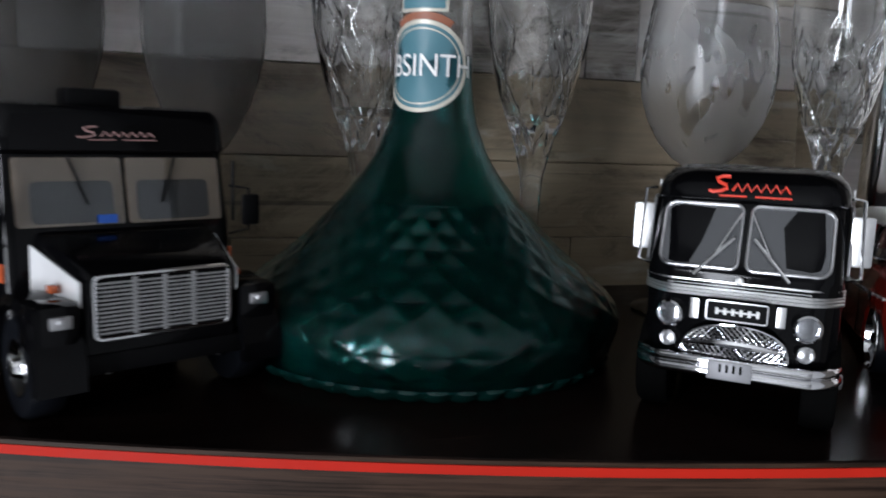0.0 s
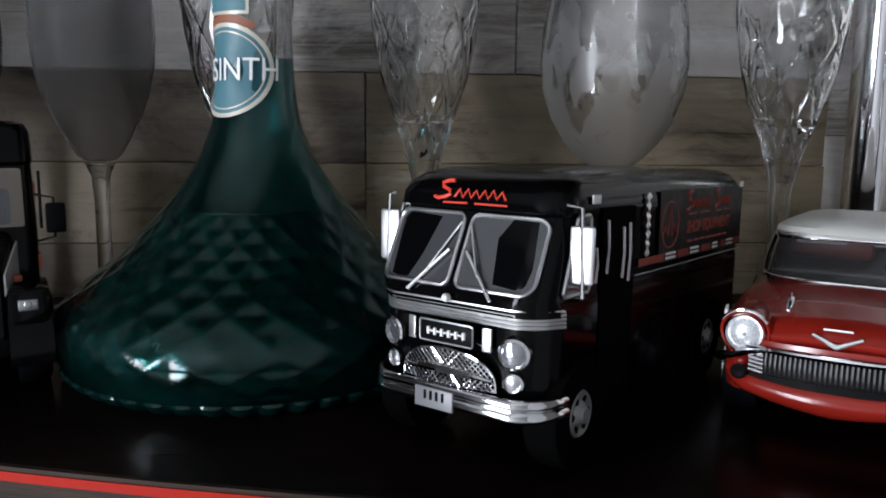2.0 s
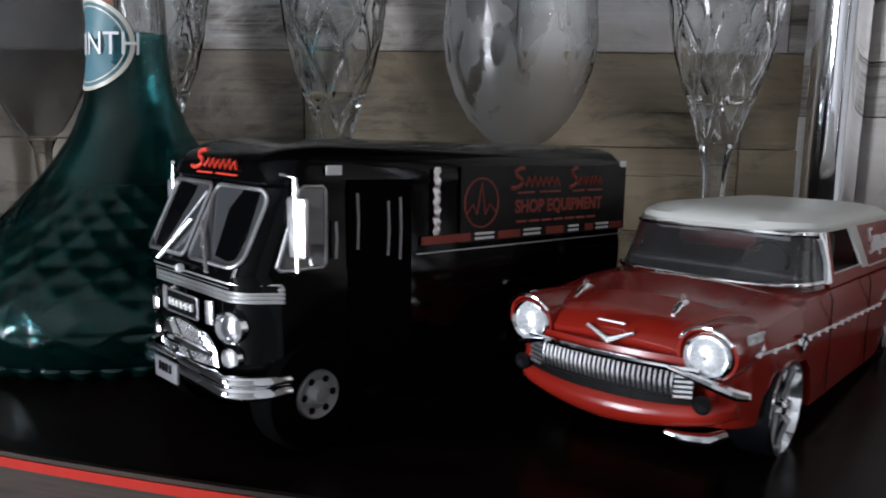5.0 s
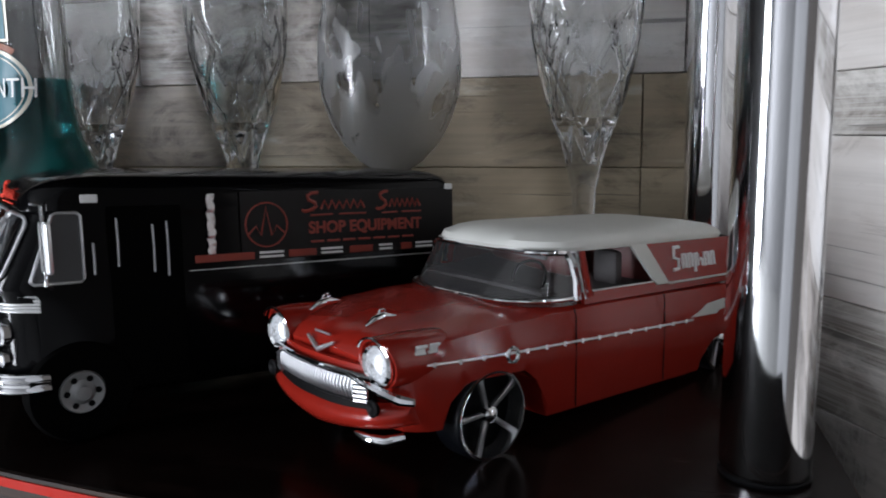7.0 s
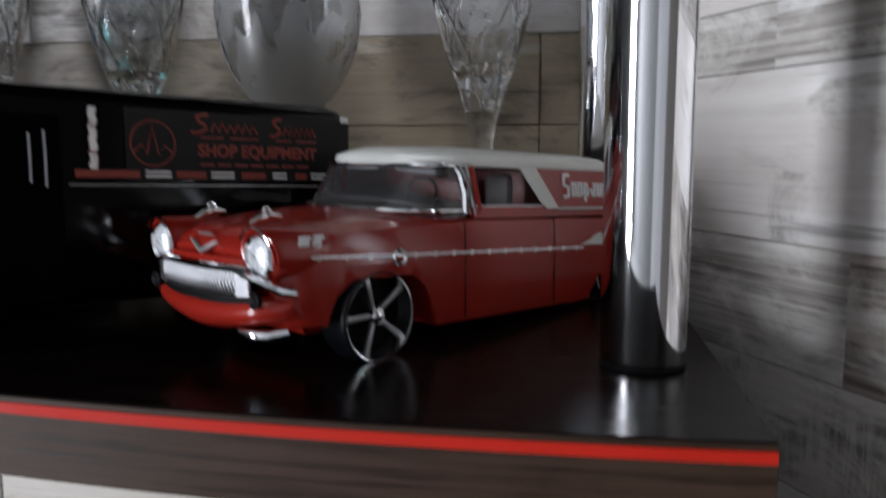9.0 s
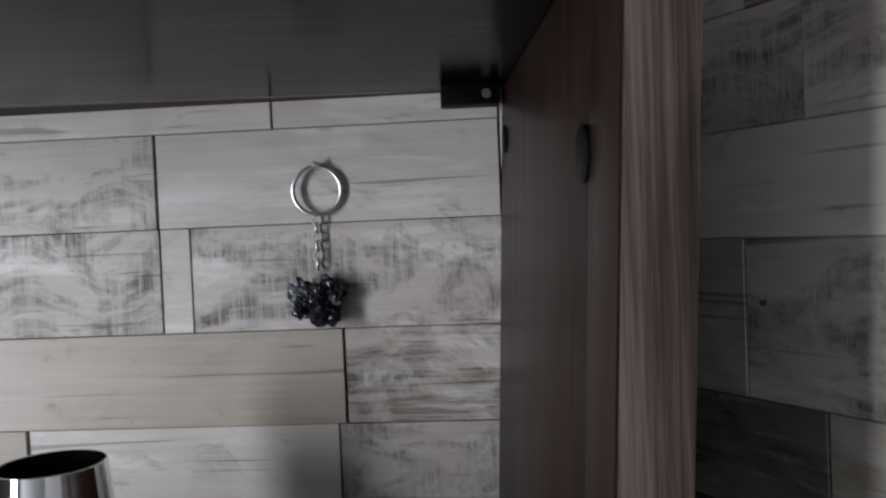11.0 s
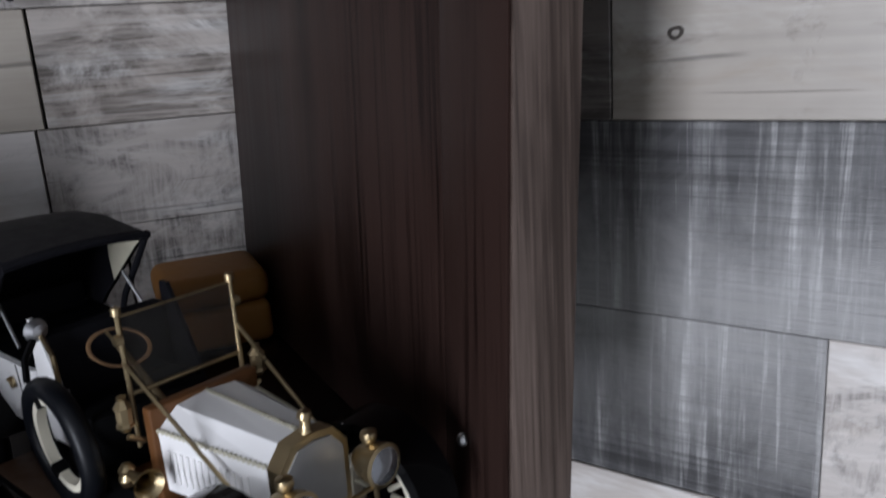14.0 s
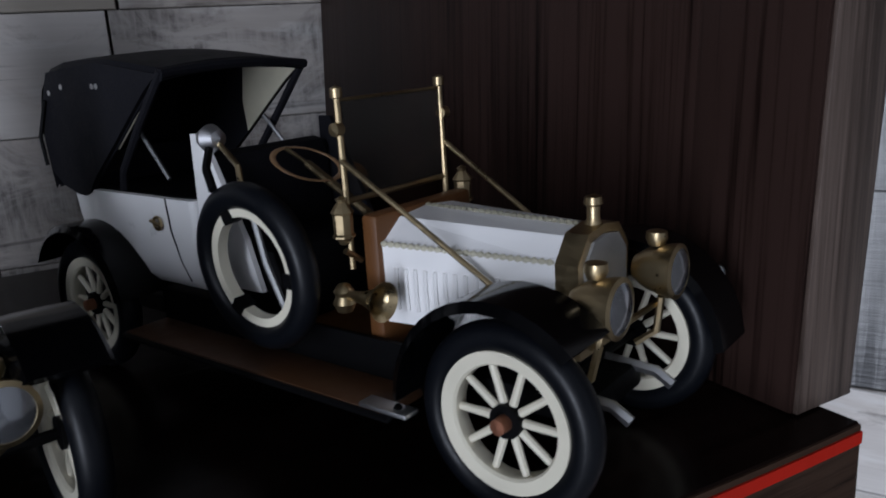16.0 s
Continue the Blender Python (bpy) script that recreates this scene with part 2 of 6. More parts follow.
M_top = wood("dark polished shelf wood", [(0.0012, 0.0008, 0.0007), (0.0035, 0.0021, 0.0018), (0.011, 0.0062, 0.005)], (9, 160, 60), 0.20, 1.1, bump=0.04, rnd=0, spec=0.06)
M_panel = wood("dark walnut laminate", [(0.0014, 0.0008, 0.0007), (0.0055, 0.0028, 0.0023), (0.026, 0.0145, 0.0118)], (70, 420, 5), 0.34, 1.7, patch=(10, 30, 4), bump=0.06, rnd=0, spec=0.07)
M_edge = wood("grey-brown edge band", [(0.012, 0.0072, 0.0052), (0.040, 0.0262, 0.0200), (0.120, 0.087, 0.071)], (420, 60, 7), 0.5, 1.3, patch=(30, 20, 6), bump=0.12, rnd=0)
M_band = wood("brown edge band", [(0.0030, 0.0014, 0.0008), (0.0105, 0.0052, 0.0031), (0.040, 0.0225, 0.0145)], (9, 20, 420), 0.5, 1.6, patch=(12, 12, 40), bump=0.12, rnd=0, spec=0.12)
M_red = mat("red edging", (0.40, 0.014, 0.006), 0.55, 0, 0.15, 400, Specular_IOR_Level=0.12)
M_chrome = mat("chrome", (0.86, 0.86, 0.88), 0.07, 1.0, 0.04, 90)
M_silver = mat("bright silver", (0.82, 0.82, 0.82), 0.33, 1.0, 0.1, 900)
M_brightfoil = mat("bright silver foil", (0.88, 0.88, 0.88), 0.5, 0.6, 0.1, 500)
M_steel = mat("satin steel", (0.55, 0.55, 0.56), 0.35, 1.0, 0.12, 900)
M_ribs = mat("fine plated ribs", (0.40, 0.40, 0.41), 0.32, 1.0, 0.2, 900)
M_headlamp = mat("white fluted lamp glass", (0.66, 0.68, 0.70), 0.22, 0.45, 0.15, 1500)
M_haze = mat("thin reflecting pane", (0.62, 0.63, 0.64), 0.03, 0, Transmission_Weight=0.965, IOR=1.14, Coat_Weight=0.9)
M_dull = mat("dull grey wheel", (0.30, 0.30, 0.30), 0.45, 0.5, 0.12, 900)
M_brass = mat("worn brass", (0.46, 0.36, 0.21), 0.30, 1.0, 0.18, 700)
M_black = mat("black gloss enamel", (0.0018, 0.0018, 0.0022), 0.10, 0, 0.06, 300, 0.0, Specular_IOR_Level=0.15)
M_decal = mat("dark printed film", (0.006, 0.005, 0.005), 0.42, 0, 0.2, 200, 0.0, Specular_IOR_Level=0.25)
# black with hardly any gloss: puts shade into the step van's dark places
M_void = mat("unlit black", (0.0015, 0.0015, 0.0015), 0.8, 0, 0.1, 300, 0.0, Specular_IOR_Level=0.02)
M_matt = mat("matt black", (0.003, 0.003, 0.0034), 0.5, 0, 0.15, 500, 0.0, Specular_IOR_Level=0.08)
M_tyre = mat("tyre rubber", (0.0035, 0.0042, 0.006), 0.36, 0, 0.12, 900, 0.0, Specular_IOR_Level=0.2)
M_cloth = mat("black folding-top cloth", (0.005, 0.005, 0.0075), 0.62, 0, 0.12, 1500, 0.4, Specular_IOR_Level=0.2)
M_cream = mat("cream enamel", (0.66, 0.62, 0.50), 0.42, 0, 0.12, 500)
M_ivory = mat("ivory lining", (0.50, 0.47, 0.36), 0.7, 0, 0.1, 900)
M_white = mat("white enamel", (0.82, 0.81, 0.80), 0.30, 0, 0.1, 300)
M_offwhite = mat("off-white roof enamel", (0.60, 0.60, 0.56), 0.35, 0, 0.1, 300)
M_carred = mat("deep red enamel", (0.2465, 0.0145, 0.0085), 0.16, 0, 0.08, 250)
M_deepred = mat("dull red lettering", (0.24, 0.034, 0.020), 0.5, 0, 0.1, 900)
M_logo = mat("bright red lettering", (0.72, 0.050, 0.025), 0.45, 0, 0.1, 900)
M_orange = mat("orange trim", (0.55, 0.10, 0.03), 0.4)
M_pink = mat("pale pink lettering", (0.30, 0.17, 0.16), 0.5)
M_letter = mat("white lettering", (0.75, 0.75, 0.74), 0.5)
M_plate = mat("grey number plate", (0.20, 0.20, 0.21), 0.4, 0.2, 0.2, 700)
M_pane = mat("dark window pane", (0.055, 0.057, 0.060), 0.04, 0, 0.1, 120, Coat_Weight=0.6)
M_screen = mat("thin clear pane", (0.62, 0.60, 0.57), 0.03, 0, Transmission_Weight=0.985, IOR=1.09, Coat_Weight=0.22)
M_maroon = mat("dark red trim", (0.085, 0.008, 0.007), 0.5, 0, 0.1, 300)
M_glasslamp = mat("clear lamp glass", (0.34, 0.35, 0.37), 0.14, 0.85, 0.05, 900)
M_interior = mat("pale grey interior", (0.12, 0.115, 0.12), 0.7, 0, 0.1, 200)
M_seatgrey = mat("dim grey trim", (0.035, 0.030, 0.030), 0.6, 0, 0.1, 200)
M_beige = mat("beige cabin trim", (0.25, 0.19, 0.14), 0.6, 0, 0.1, 200)
M_blue = mat("blue plastic", (0.02, 0.10, 0.45), 0.4)
M_board = mat("dark brown varnish", (0.065, 0.028, 0.011), 0.45, 0, 0.2, 200)
M_brown = mat("brown varnished wood", (0.115, 0.046, 0.014), 0.4, 0, 0.15, 200)
M_tan = mat("ochre leather", (0.27, 0.115, 0.020), 0.6, 0, 0.15, 400, 0.3)
M_rim = mat("pale varnished wood", (0.26, 0.15, 0.075), 0.4, 0, 0.15, 400)
M_amber = mat("amber lens", (0.35, 0.08, 0.03), 0.25)
M_copper = mat("copper hub cap", (0.35, 0.15, 0.09), 0.4, 0.8, 0.15, 900)
M_fob = mat("black marbled resin", (0.012, 0.012, 0.016), 0.22, 0, 0.1, 300)
M_fobgrey = mat("grey resin relief", (0.10, 0.11, 0.125), 0.35)


def glass_mat(name, color, rough, ior=1.48, trans=1.0):
    return mat(name, color, rough, 0, Transmission_Weight=trans, IOR=ior)


M_glass = glass_mat("clear crystal", (0.97, 0.98, 0.98), 0.01)
M_window = mat("clear thin pane", (0.85, 0.87, 0.88), 0.02, 0, Transmission_Weight=1.0, IOR=1.12, Coat_Weight=0.7)
M_bottle = glass_mat("teal bottle glass", (0.17, 0.52, 0.53), 0.13, 1.38)
M_liquid = glass_mat("dark green spirit", (0.006, 0.085, 0.064), 0.14, 1.36, 0.35)
M_base = glass_mat("dark teal glass", (0.004, 0.040, 0.034), 0.12, 1.4, 0.5)
M_label = mat("teal paper label", (0.065, 0.165, 0.20), 0.45, 0, 0.15, 300)
M_labelring = mat("pale gold print", (0.55, 0.52, 0.44), 0.4, 0.2)


def frosted():
    """Clear glass with frosted flames that rise from the bottom of the bowl."""
    m = bpy.data.materials.new("clear glass with frosted flames")
    nt, b = nodes_of(m)
    N, L = nt.nodes.new, nt.links.new
    b.inputs["IOR"].default_value = 1.3
    tc = N("ShaderNodeTexCoord")
    mp = N("ShaderNodeVectorMath")
    mp.operation = 'MULTIPLY'
    mp.inputs[1].default_value = (100, 100, 42)
    L(tc.outputs["Object"], mp.inputs[0])
    n = N("ShaderNodeTexNoise")
    n.inputs["Scale"].default_value, n.inputs["Detail"].default_value, n.inputs["Distortion"].default_value = 1.0, 1.0, 0.7
    L(mp.outputs[0], n.inputs["Vector"])
    sep = N("ShaderNodeSeparateXYZ")
    L(tc.outputs["Object"], sep.inputs[0])
    rise = N("ShaderNodeMath")
    rise.operation = 'MULTIPLY_ADD'
    rise.inputs[1].default_value, rise.inputs[2].default_value = -6.0, 6.0 * 0.128
    L(sep.outputs["Z"], rise.inputs[0])
    both = N("ShaderNodeMath")
    L(n.outputs["Fac"], both.inputs[0])
    L(rise.outputs[0], both.inputs[1])

    def span(clear, frost, socket):
        mr = N("ShaderNodeMapRange")
        mr.inputs[1].default_value, mr.inputs[2].default_value = 0.48, 0.535
        mr.inputs[3].default_value, mr.inputs[4].default_value = clear, frost
        L(both.outputs[0], mr.inputs[0])
        L(mr.outputs[0], b.inputs[socket])

    span(0.02, 0.28, "Roughness")
    span(1.0, 0.978, "Transmission Weight")
    b.inputs["Base Color"].default_value = (0.88, 0.89, 0.90, 1)
    return m


M_frost = frosted()
M_plainfrost = glass_mat("plain frosted glass", (0.66, 0.66, 0.66), 0.24, 1.07, 0.975)


# ---- shapes ----
def thing(name, m, label, category, group="", kind=""):
    ob = new(name)
    ob.empty_display_size = 0.02
    ob.matrix_world = m
    return tagged(ob, label, category, group, kind)


def part(name, bm, material, parent=None, label="", smooth=True):
    me = bpy.data.meshes.new(name)
    bmesh.ops.recalc_face_normals(bm, faces=bm.faces)
    bm.to_mesh(me)
    bm.free()
    me.materials.append(material)
    if smooth:
        for p in me.polygons:
            p.use_smooth = True
        me.set_sharp_from_angle(angle=radians(38))
    ob = new(name, me)
    if parent:
        ob.parent = parent
    if label:
        ob["label"] = label
    return ob


def box(lo, hi, bevel=0.0, bm=None, seg=2):
    b2 = bmesh.new()
    bmesh.ops.create_cube(b2, size=1)
    for v in b2.verts:
        v.co = Vector([v.co[i] * (hi[i] - lo[i]) + (lo[i] + hi[i]) / 2 for i in range(3)])
    if bevel:
        bmesh.ops.bevel(b2, geom=b2.edges[:], offset=bevel, segments=seg, affect='EDGES', profile=0.5)
    return merge(bm, b2)


def merge(bm, b2):
    if bm is None:
        return b2
    me = bpy.data.meshes.new("tmp")
    b2.to_mesh(me)
    b2.free()
    bm.from_mesh(me)
    bpy.data.meshes.remove(me)
    return bm


def skin(rings, bm=None, closed=True, caps=True):
    bm = bm if bm is not None else bmesh.new()
    vs = [[bm.verts.new(p) for p in r] for r in rings]
    n = len(rings[0])
    for a, b in zip(vs, vs[1:]):
        for i in range(n if closed else n - 1):
            bm.faces.new((a[i], a[(i + 1) % n], b[(i + 1) % n], b[i]))
    if caps and closed:
        bm.faces.new(vs[0][::-1])
        bm.faces.new(vs[-1])
    return bm


def lathe(profile, n=48, axis='Z', at=(0, 0, 0), bm=None, wobble=None):
    rings = []
    for r, h in profile:
        ring = []
        for i in range(n):
            a = 2 * math.pi * i / n
            q = max(r, 1e-6) * (wobble(a, h) if wobble else 1)
            u, v = q * math.cos(a), q * math.sin(a)
            p = {'Z': (u, v, h), 'Y': (u, h, v), 'X': (h, u, v)}[axis]
            ring.append([p[k] + at[k] for k in range(3)])
        rings.append(ring)
    return skin(rings, bm, True, False)


def tube(points, r, n=8, bm=None, caps=True):
    pts = [Vector(p) for p in points]
    rings = []
    side = None
    for i, p in enumerate(pts):
        d = (pts[min(i + 1, len(pts) - 1)] - pts[max(i - 1, 0)]).normalized()
        if side is None:
            side = d.orthogonal().normalized()
        side = (side - d * side.dot(d)).normalized()
        up = d.cross(side)
        rr = r[i] if isinstance(r, (list, tuple)) else r
        rings.append([p + rr * (side * math.cos(2 * math.pi * k / n) + up * math.sin(2 * math.pi * k / n)) for k in range(n)])
    return skin(rings, bm, True, caps)


def ring(r, t, axis='X', at=(0, 0, 0), n=32, k=8, squash=1.0, bm=None):
    rings = []
    for i in range(n):
        a = 2 * math.pi * i / n
        sec = []
        for j in range(k):
            b = 2 * math.pi * j / k
            q, h = r + t * math.cos(b), t * squash * math.sin(b)
            u, v = q * math.cos(a), q * math.sin(a)
            p = {'Z': (u, v, h), 'Y': (u, h, v), 'X': (h, u, v)}[axis]
            sec.append([p[c] + at[c] for c in range(3)])
        rings.append(sec)
    rings.append(rings[0])
    bm = skin(rings, bm, True, False)
    bmesh.ops.remove_doubles(bm, verts=bm.verts, dist=1e-7)
    return bm


def rrect(x0, x1, y0, y1, r0, r1, n=5):
    """A rounded rectangle, r0 the radius at the x0 end and r1 at the x1 end, as (x, y) points."""
    out = []
    for cx, cy, r, a0 in ((x1 - r1, y1 - r1, r1, 0), (x0 + r0, y1 - r0, r0, 90), (x0 + r0, y0 + r0, r0, 180), (x1 - r1, y0 + r1, r1, 270)):
        for i in range(n + 1):
            a = radians(a0 + 90 * i / n)
            out.append((cx + r * math.cos(a), cy + r * math.sin(a)))
    return out


def slab(outline, lo, hi, axis='X', bm=None):
    """A flat plate with the outline (u, v), from lo to hi along the axis."""
    def put(u, v, h):
        return {'X': (h, u, v), 'Y': (u, h, v), 'Z': (u, v, h)}[axis]
    return skin([[put(u, v, lo) for u, v in outline], [put(u, v, hi) for u, v in outline]], bm)


def warp(bm, fn):
    for v in bm.verts:
        v.co = Vector(fn(*v.co))
    return bm


def script_mark(w, h):
    """Plain strokes in the manner of a handwritten word, in the u, v plane: one large curl, a running wave, two underlines."""
    strokes = [([(0.20, 0.98), (0.11, 0.96), (0.04, 0.86), (0.06, 0.70), (0.15, 0.58), (0.17, 0.42), (0.10, 0.30), (0.00, 0.24), (-0.05, 0.30)], 0.085)]
    wave = []
    for i in range(13):
        u = 0.24 + i * 0.058
        wave.append((u, 0.32 if i % 2 == 0 else 0.66 - 0.02 * (i % 3)))
    strokes.append((wave, 0.062))
    strokes.append(([(0.08, 0.08), (0.42, 0.10)], 0.045))
    strokes.append(([(0.52, 0.10), (0.96, 0.10)], 0.045))
    return [([(u * w, v * h) for u, v in pts], t * h) for pts, t in strokes]


def strokes_mesh(strokes, place, flat=0.35):
    bm = bmesh.new()
    for pts, t in strokes:
        tube([place(u, v) for u, v in pts], t, 6, bm)
    return bm


def text_mesh(body, size, m, extrude=0.0001, bold=0.0):
    cu = bpy.data.curves.new("words", 'FONT')
    cu.offset = bold
    cu.body, cu.size, cu.extrude, cu.align_x, cu.align_y = body, size, extrude, 'CENTER', 'CENTER'
    ob = bpy.data.objects.new("words", cu)
    scene.collection.objects.link(ob)
    me = bpy.data.meshes.new_from_object(ob.evaluated_get(bpy.context.evaluated_depsgraph_get()))
    bm = bmesh.new()
    bm.from_mesh(me)
    bpy.data.objects.remove(ob)
    bpy.data.curves.remove(cu)
    bpy.data.meshes.remove(me)
    for v in bm.verts:
        v.co = m @ v.co
    return bm


# ---- the unit: two shelves, a side panel, two walls ----
WALL_Y = 0.4623
LOW = -0.317
XE = 0.4332


def north(x):
    """The lower back wall stands slightly turned."""
    return WALL_Y - 0.104 * (x - 0.4)


SLANT = 0.53


def east(y):
    """The side wall runs off the corner at a slant."""
    return 0.511 + SLANT * (0.261 - y)


def lean(z):
    return 0.0477 * z, -0.0125 * z


def front(x):
    return 0.40944 * x * x - 0.32242 * x + 0.24955


def shelf(name, z, x1, label):
    xs = [-0.34 + (x1 + 0.34) * i / 70 for i in range(71)]
    yb = 0.461
    rings = []
    for h, d in ((-0.022, 0.0006), (-0.0214, 0.0), (-0.0006, 0.0), (0.0, 0.0006)):
        rings.append([(x, front(x) + d, z + h) for x in xs] + [(x1, yb, z + h), (-0.34, yb, z + h)])
    ob = part(name, skin(rings), M_top, None, smooth=False)
    tagged(ob, label, "shelf", kind="structure")

    def strip(nm, h0, h1, out, material, text):
        rs = [[(x, front(x) + d, z + h) for d, h in ((0.001, h0), (-out, h0), (-out, h1), (0.001, h1))] for x in xs]
        part(nm, skin(rs), material, ob, text, smooth=False)

    strip("edge_band", -0.0216, -0.0004, 0.0004, M_band, "brown wood-grain edge band")
    strip("edge_strip", -0.0046, -0.0018, 0.0009, M_red, "bright red edging strip")
    bm = box((x1 - 0.0002, front(x1) + 0.0006, z - 0.0216), (x1 + 0.0004, yb, z - 0.0004))
    part("end_band", bm, M_band, ob, "brown wood-grain end band", smooth=False)
    return ob


shelf("shelf_1", 0.0, XE, "dark polished wood shelf with a curved red-striped front edge")
shelf("shelf_2", LOW, 0.4055, "dark polished lower shelf with a curved red-striped front edge")

PX0, PX1, PY0 = 0.4116, 0.4308, 0.191


def leaning_box(x0, x1, y0, y1, z0, z1, bevel=0.0006):
    def fn(x, y, z):
        dx, dy = lean(z)
        return x + dx, y + (dy if y < 0.3 else 0), z
    return warp(box((x0, y0, z0), (x1, y1, z1), bevel), fn)


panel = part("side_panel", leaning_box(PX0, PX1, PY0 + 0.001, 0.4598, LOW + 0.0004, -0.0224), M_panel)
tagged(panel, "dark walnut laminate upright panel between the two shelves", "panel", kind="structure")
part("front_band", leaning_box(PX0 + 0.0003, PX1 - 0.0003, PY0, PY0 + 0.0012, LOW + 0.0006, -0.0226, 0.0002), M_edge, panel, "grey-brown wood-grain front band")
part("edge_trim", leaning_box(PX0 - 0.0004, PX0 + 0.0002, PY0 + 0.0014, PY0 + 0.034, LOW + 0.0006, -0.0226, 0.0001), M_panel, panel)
for y, z, r in ((0.232, -0.082, 0.0085), (0.437, -0.054, 0.0075)):
    dx, dy = lean(z)
    bm = lathe([(0.0, 0), (r, 0), (r, 0.0008), (r * 0.9, 0.0012), (0.0, 0.0012)], 28, 'X')
    ob = part("cover_cap", warp(bm, lambda x, yy, zz: (PX0 + dx - 0.0005 - x, y + yy, z + zz)), M_matt, panel, "dark round screw cover")

sx = lean(-0.289)[0]
part("screw", lathe([(0.0, 0.0006), (0.0016, 0.0), (0.0020, -0.0012), (0.0014, -0.0022), (0.0, -0.0026)], 18, 'X', (PX0 + sx, 0.2177, -0.289)), M_steel, panel, "bright screw head")
br = thing("shelf_bracket", pose(0.391, 0.452, -0.0222), "small black metal shelf bracket with a screw under the shelf", "bracket")
part("plate", box((-0.016, -0.012, -0.0115), (0.016, 0.004, 0.0), 0.0012), M_matt, br)
part("screw", lathe([(0.0, 0), (0.0026, 0), (0.0022, 0.0008), (0.0009, 0.001), (0.0008, 0.0004), (0.0, 0.0004)], 20, 'Y', (0.0085, -0.0130, -0.0062)), M_steel, br, "steel screw head")

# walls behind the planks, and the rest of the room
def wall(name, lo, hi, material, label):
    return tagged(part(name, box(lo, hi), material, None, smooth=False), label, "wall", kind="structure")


bm = skin([[(-0.35, north(-0.35) + 0.006, z), (0.535, north(0.535) + 0.006, z), (0.56, 0.7, z), (-0.35, 0.7, z)] for z in (-1.5, -0.0225)])
wall_north = tagged(part("wall_north", bm, M_back, None, smooth=False), "back wall of rough reclaimed wooden planks", "wall", kind="structure")
part("backing", box((-0.35, WALL_Y + 0.006, -0.0225), (0.56, 0.7, 0.75)), M_back, wall_north, smooth=False)
bm = skin([[(east(0.62) + 0.0072, 0.62, z), (east(-0.35) + 0.0072, -0.35, z), (east(-0.35) + 0.1, -0.35, z), (east(-0.35) + 0.1, 0.62, z)] for z in (-1.5, 0.75)])
wall_east = tagged(part("wall_east", bm, M_back, None, smooth=False), "side wall of weathered whitewashed planks", "wall", kind="structure")
wall("wall_north_west", (-2.2, 0.6, -1.5), (-0.35, 0.7, 1.5), M_wall, "plain grey plaster wall")
wall("wall_above", (-0.35, 0.6, 0.75), (1.0, 0.7, 1.5), M_wall, "plain grey plaster wall")
wall("wall_east_south", (0.83, -2.8, -1.5), (0.93, -0.35, 1.5), M_white_wall, "plain pale grey plaster wall")
wall("wall_east_above", (0.83, -0.35, 0.75), (0.93, 0.6, 1.5), M_wall, "plain grey plaster wall")
wall("floor", (-2.3, -2.9, -1.6), (1.0, 0.7, -1.5), M_floor, "plain pale glossy floor")
wall("ceiling", (-2.3, -2.9, 1.5), (1.0, 0.7, 1.6), M_ceiling, "plain white ceiling")
wall("wall_south", (-2.2, -2.9, -1.5), (0.93, -2.8, 1.5), M_white_wall, "plain pale grey plaster wall")
WY0, WY1, WZ0, WZ1 = -2.12, -1.38, -1.37, 0.87
ww = wall("wall_west", (-2.3, WY1, -1.5), (-2.2, 0.7, 1.5), M_wall, "plain grey plaster wall with a window opening")
part("pier", box((-2.3, -2.9, -1.5), (-2.2, WY0, 1.5)), M_wall, ww, smooth=False)
part("apron", box((-2.3, WY0, -1.5), (-2.2, WY1, WZ0)), M_wall, ww, smooth=False)
part("lintel", box((-2.3, WY0, WZ1), (-2.2, WY1, 1.5)), M_wall, ww, smooth=False)

# Unseen panel, added to keep window light off the left of the shelf.
wall("wall_left_shade", (-0.285, 0.215, 0.0005), (-0.260, 0.458, 0.3598), M_wall, "unseen grey panel added to shade the left of the shelf")


def poles():
    for x, y in ((0.4110, 0.2475), (0.4075, 0.4235)):
        p = thing("pole", pose(x, y, 0), "shiny chrome tube standing upright on the shelf", "pole", "chrome tubes")
        part("tube", lathe([(0.0, 0.0015), (0.0118, 0.0015), (0.0123, 0.003), (0.0123, 0.36)], 64), M_chrome, p)
        part("foot_ring", lathe([(0.0, 0.0), (0.0122, 0.0), (0.0124, 0.0004), (0.0124, 0.0010), (0.0120, 0.0015)], 48), M_matt, p, "thin dark foot ring")


poles()
# Unseen top shelf, added to end the tubes and block light from above.
tagged(part("shelf_3", skin([[(x, front(x) + 0.0, z) for x in [-0.34 + 0.7732 * i / 40 for i in range(41)]] + [(XE, 0.461, z), (-0.34, 0.461, z)] for z in (0.36, 0.382)]), M_top, None, smooth=False),
       "unseen dark wood shelf added on top of the chrome tubes", "shelf", kind="structure")


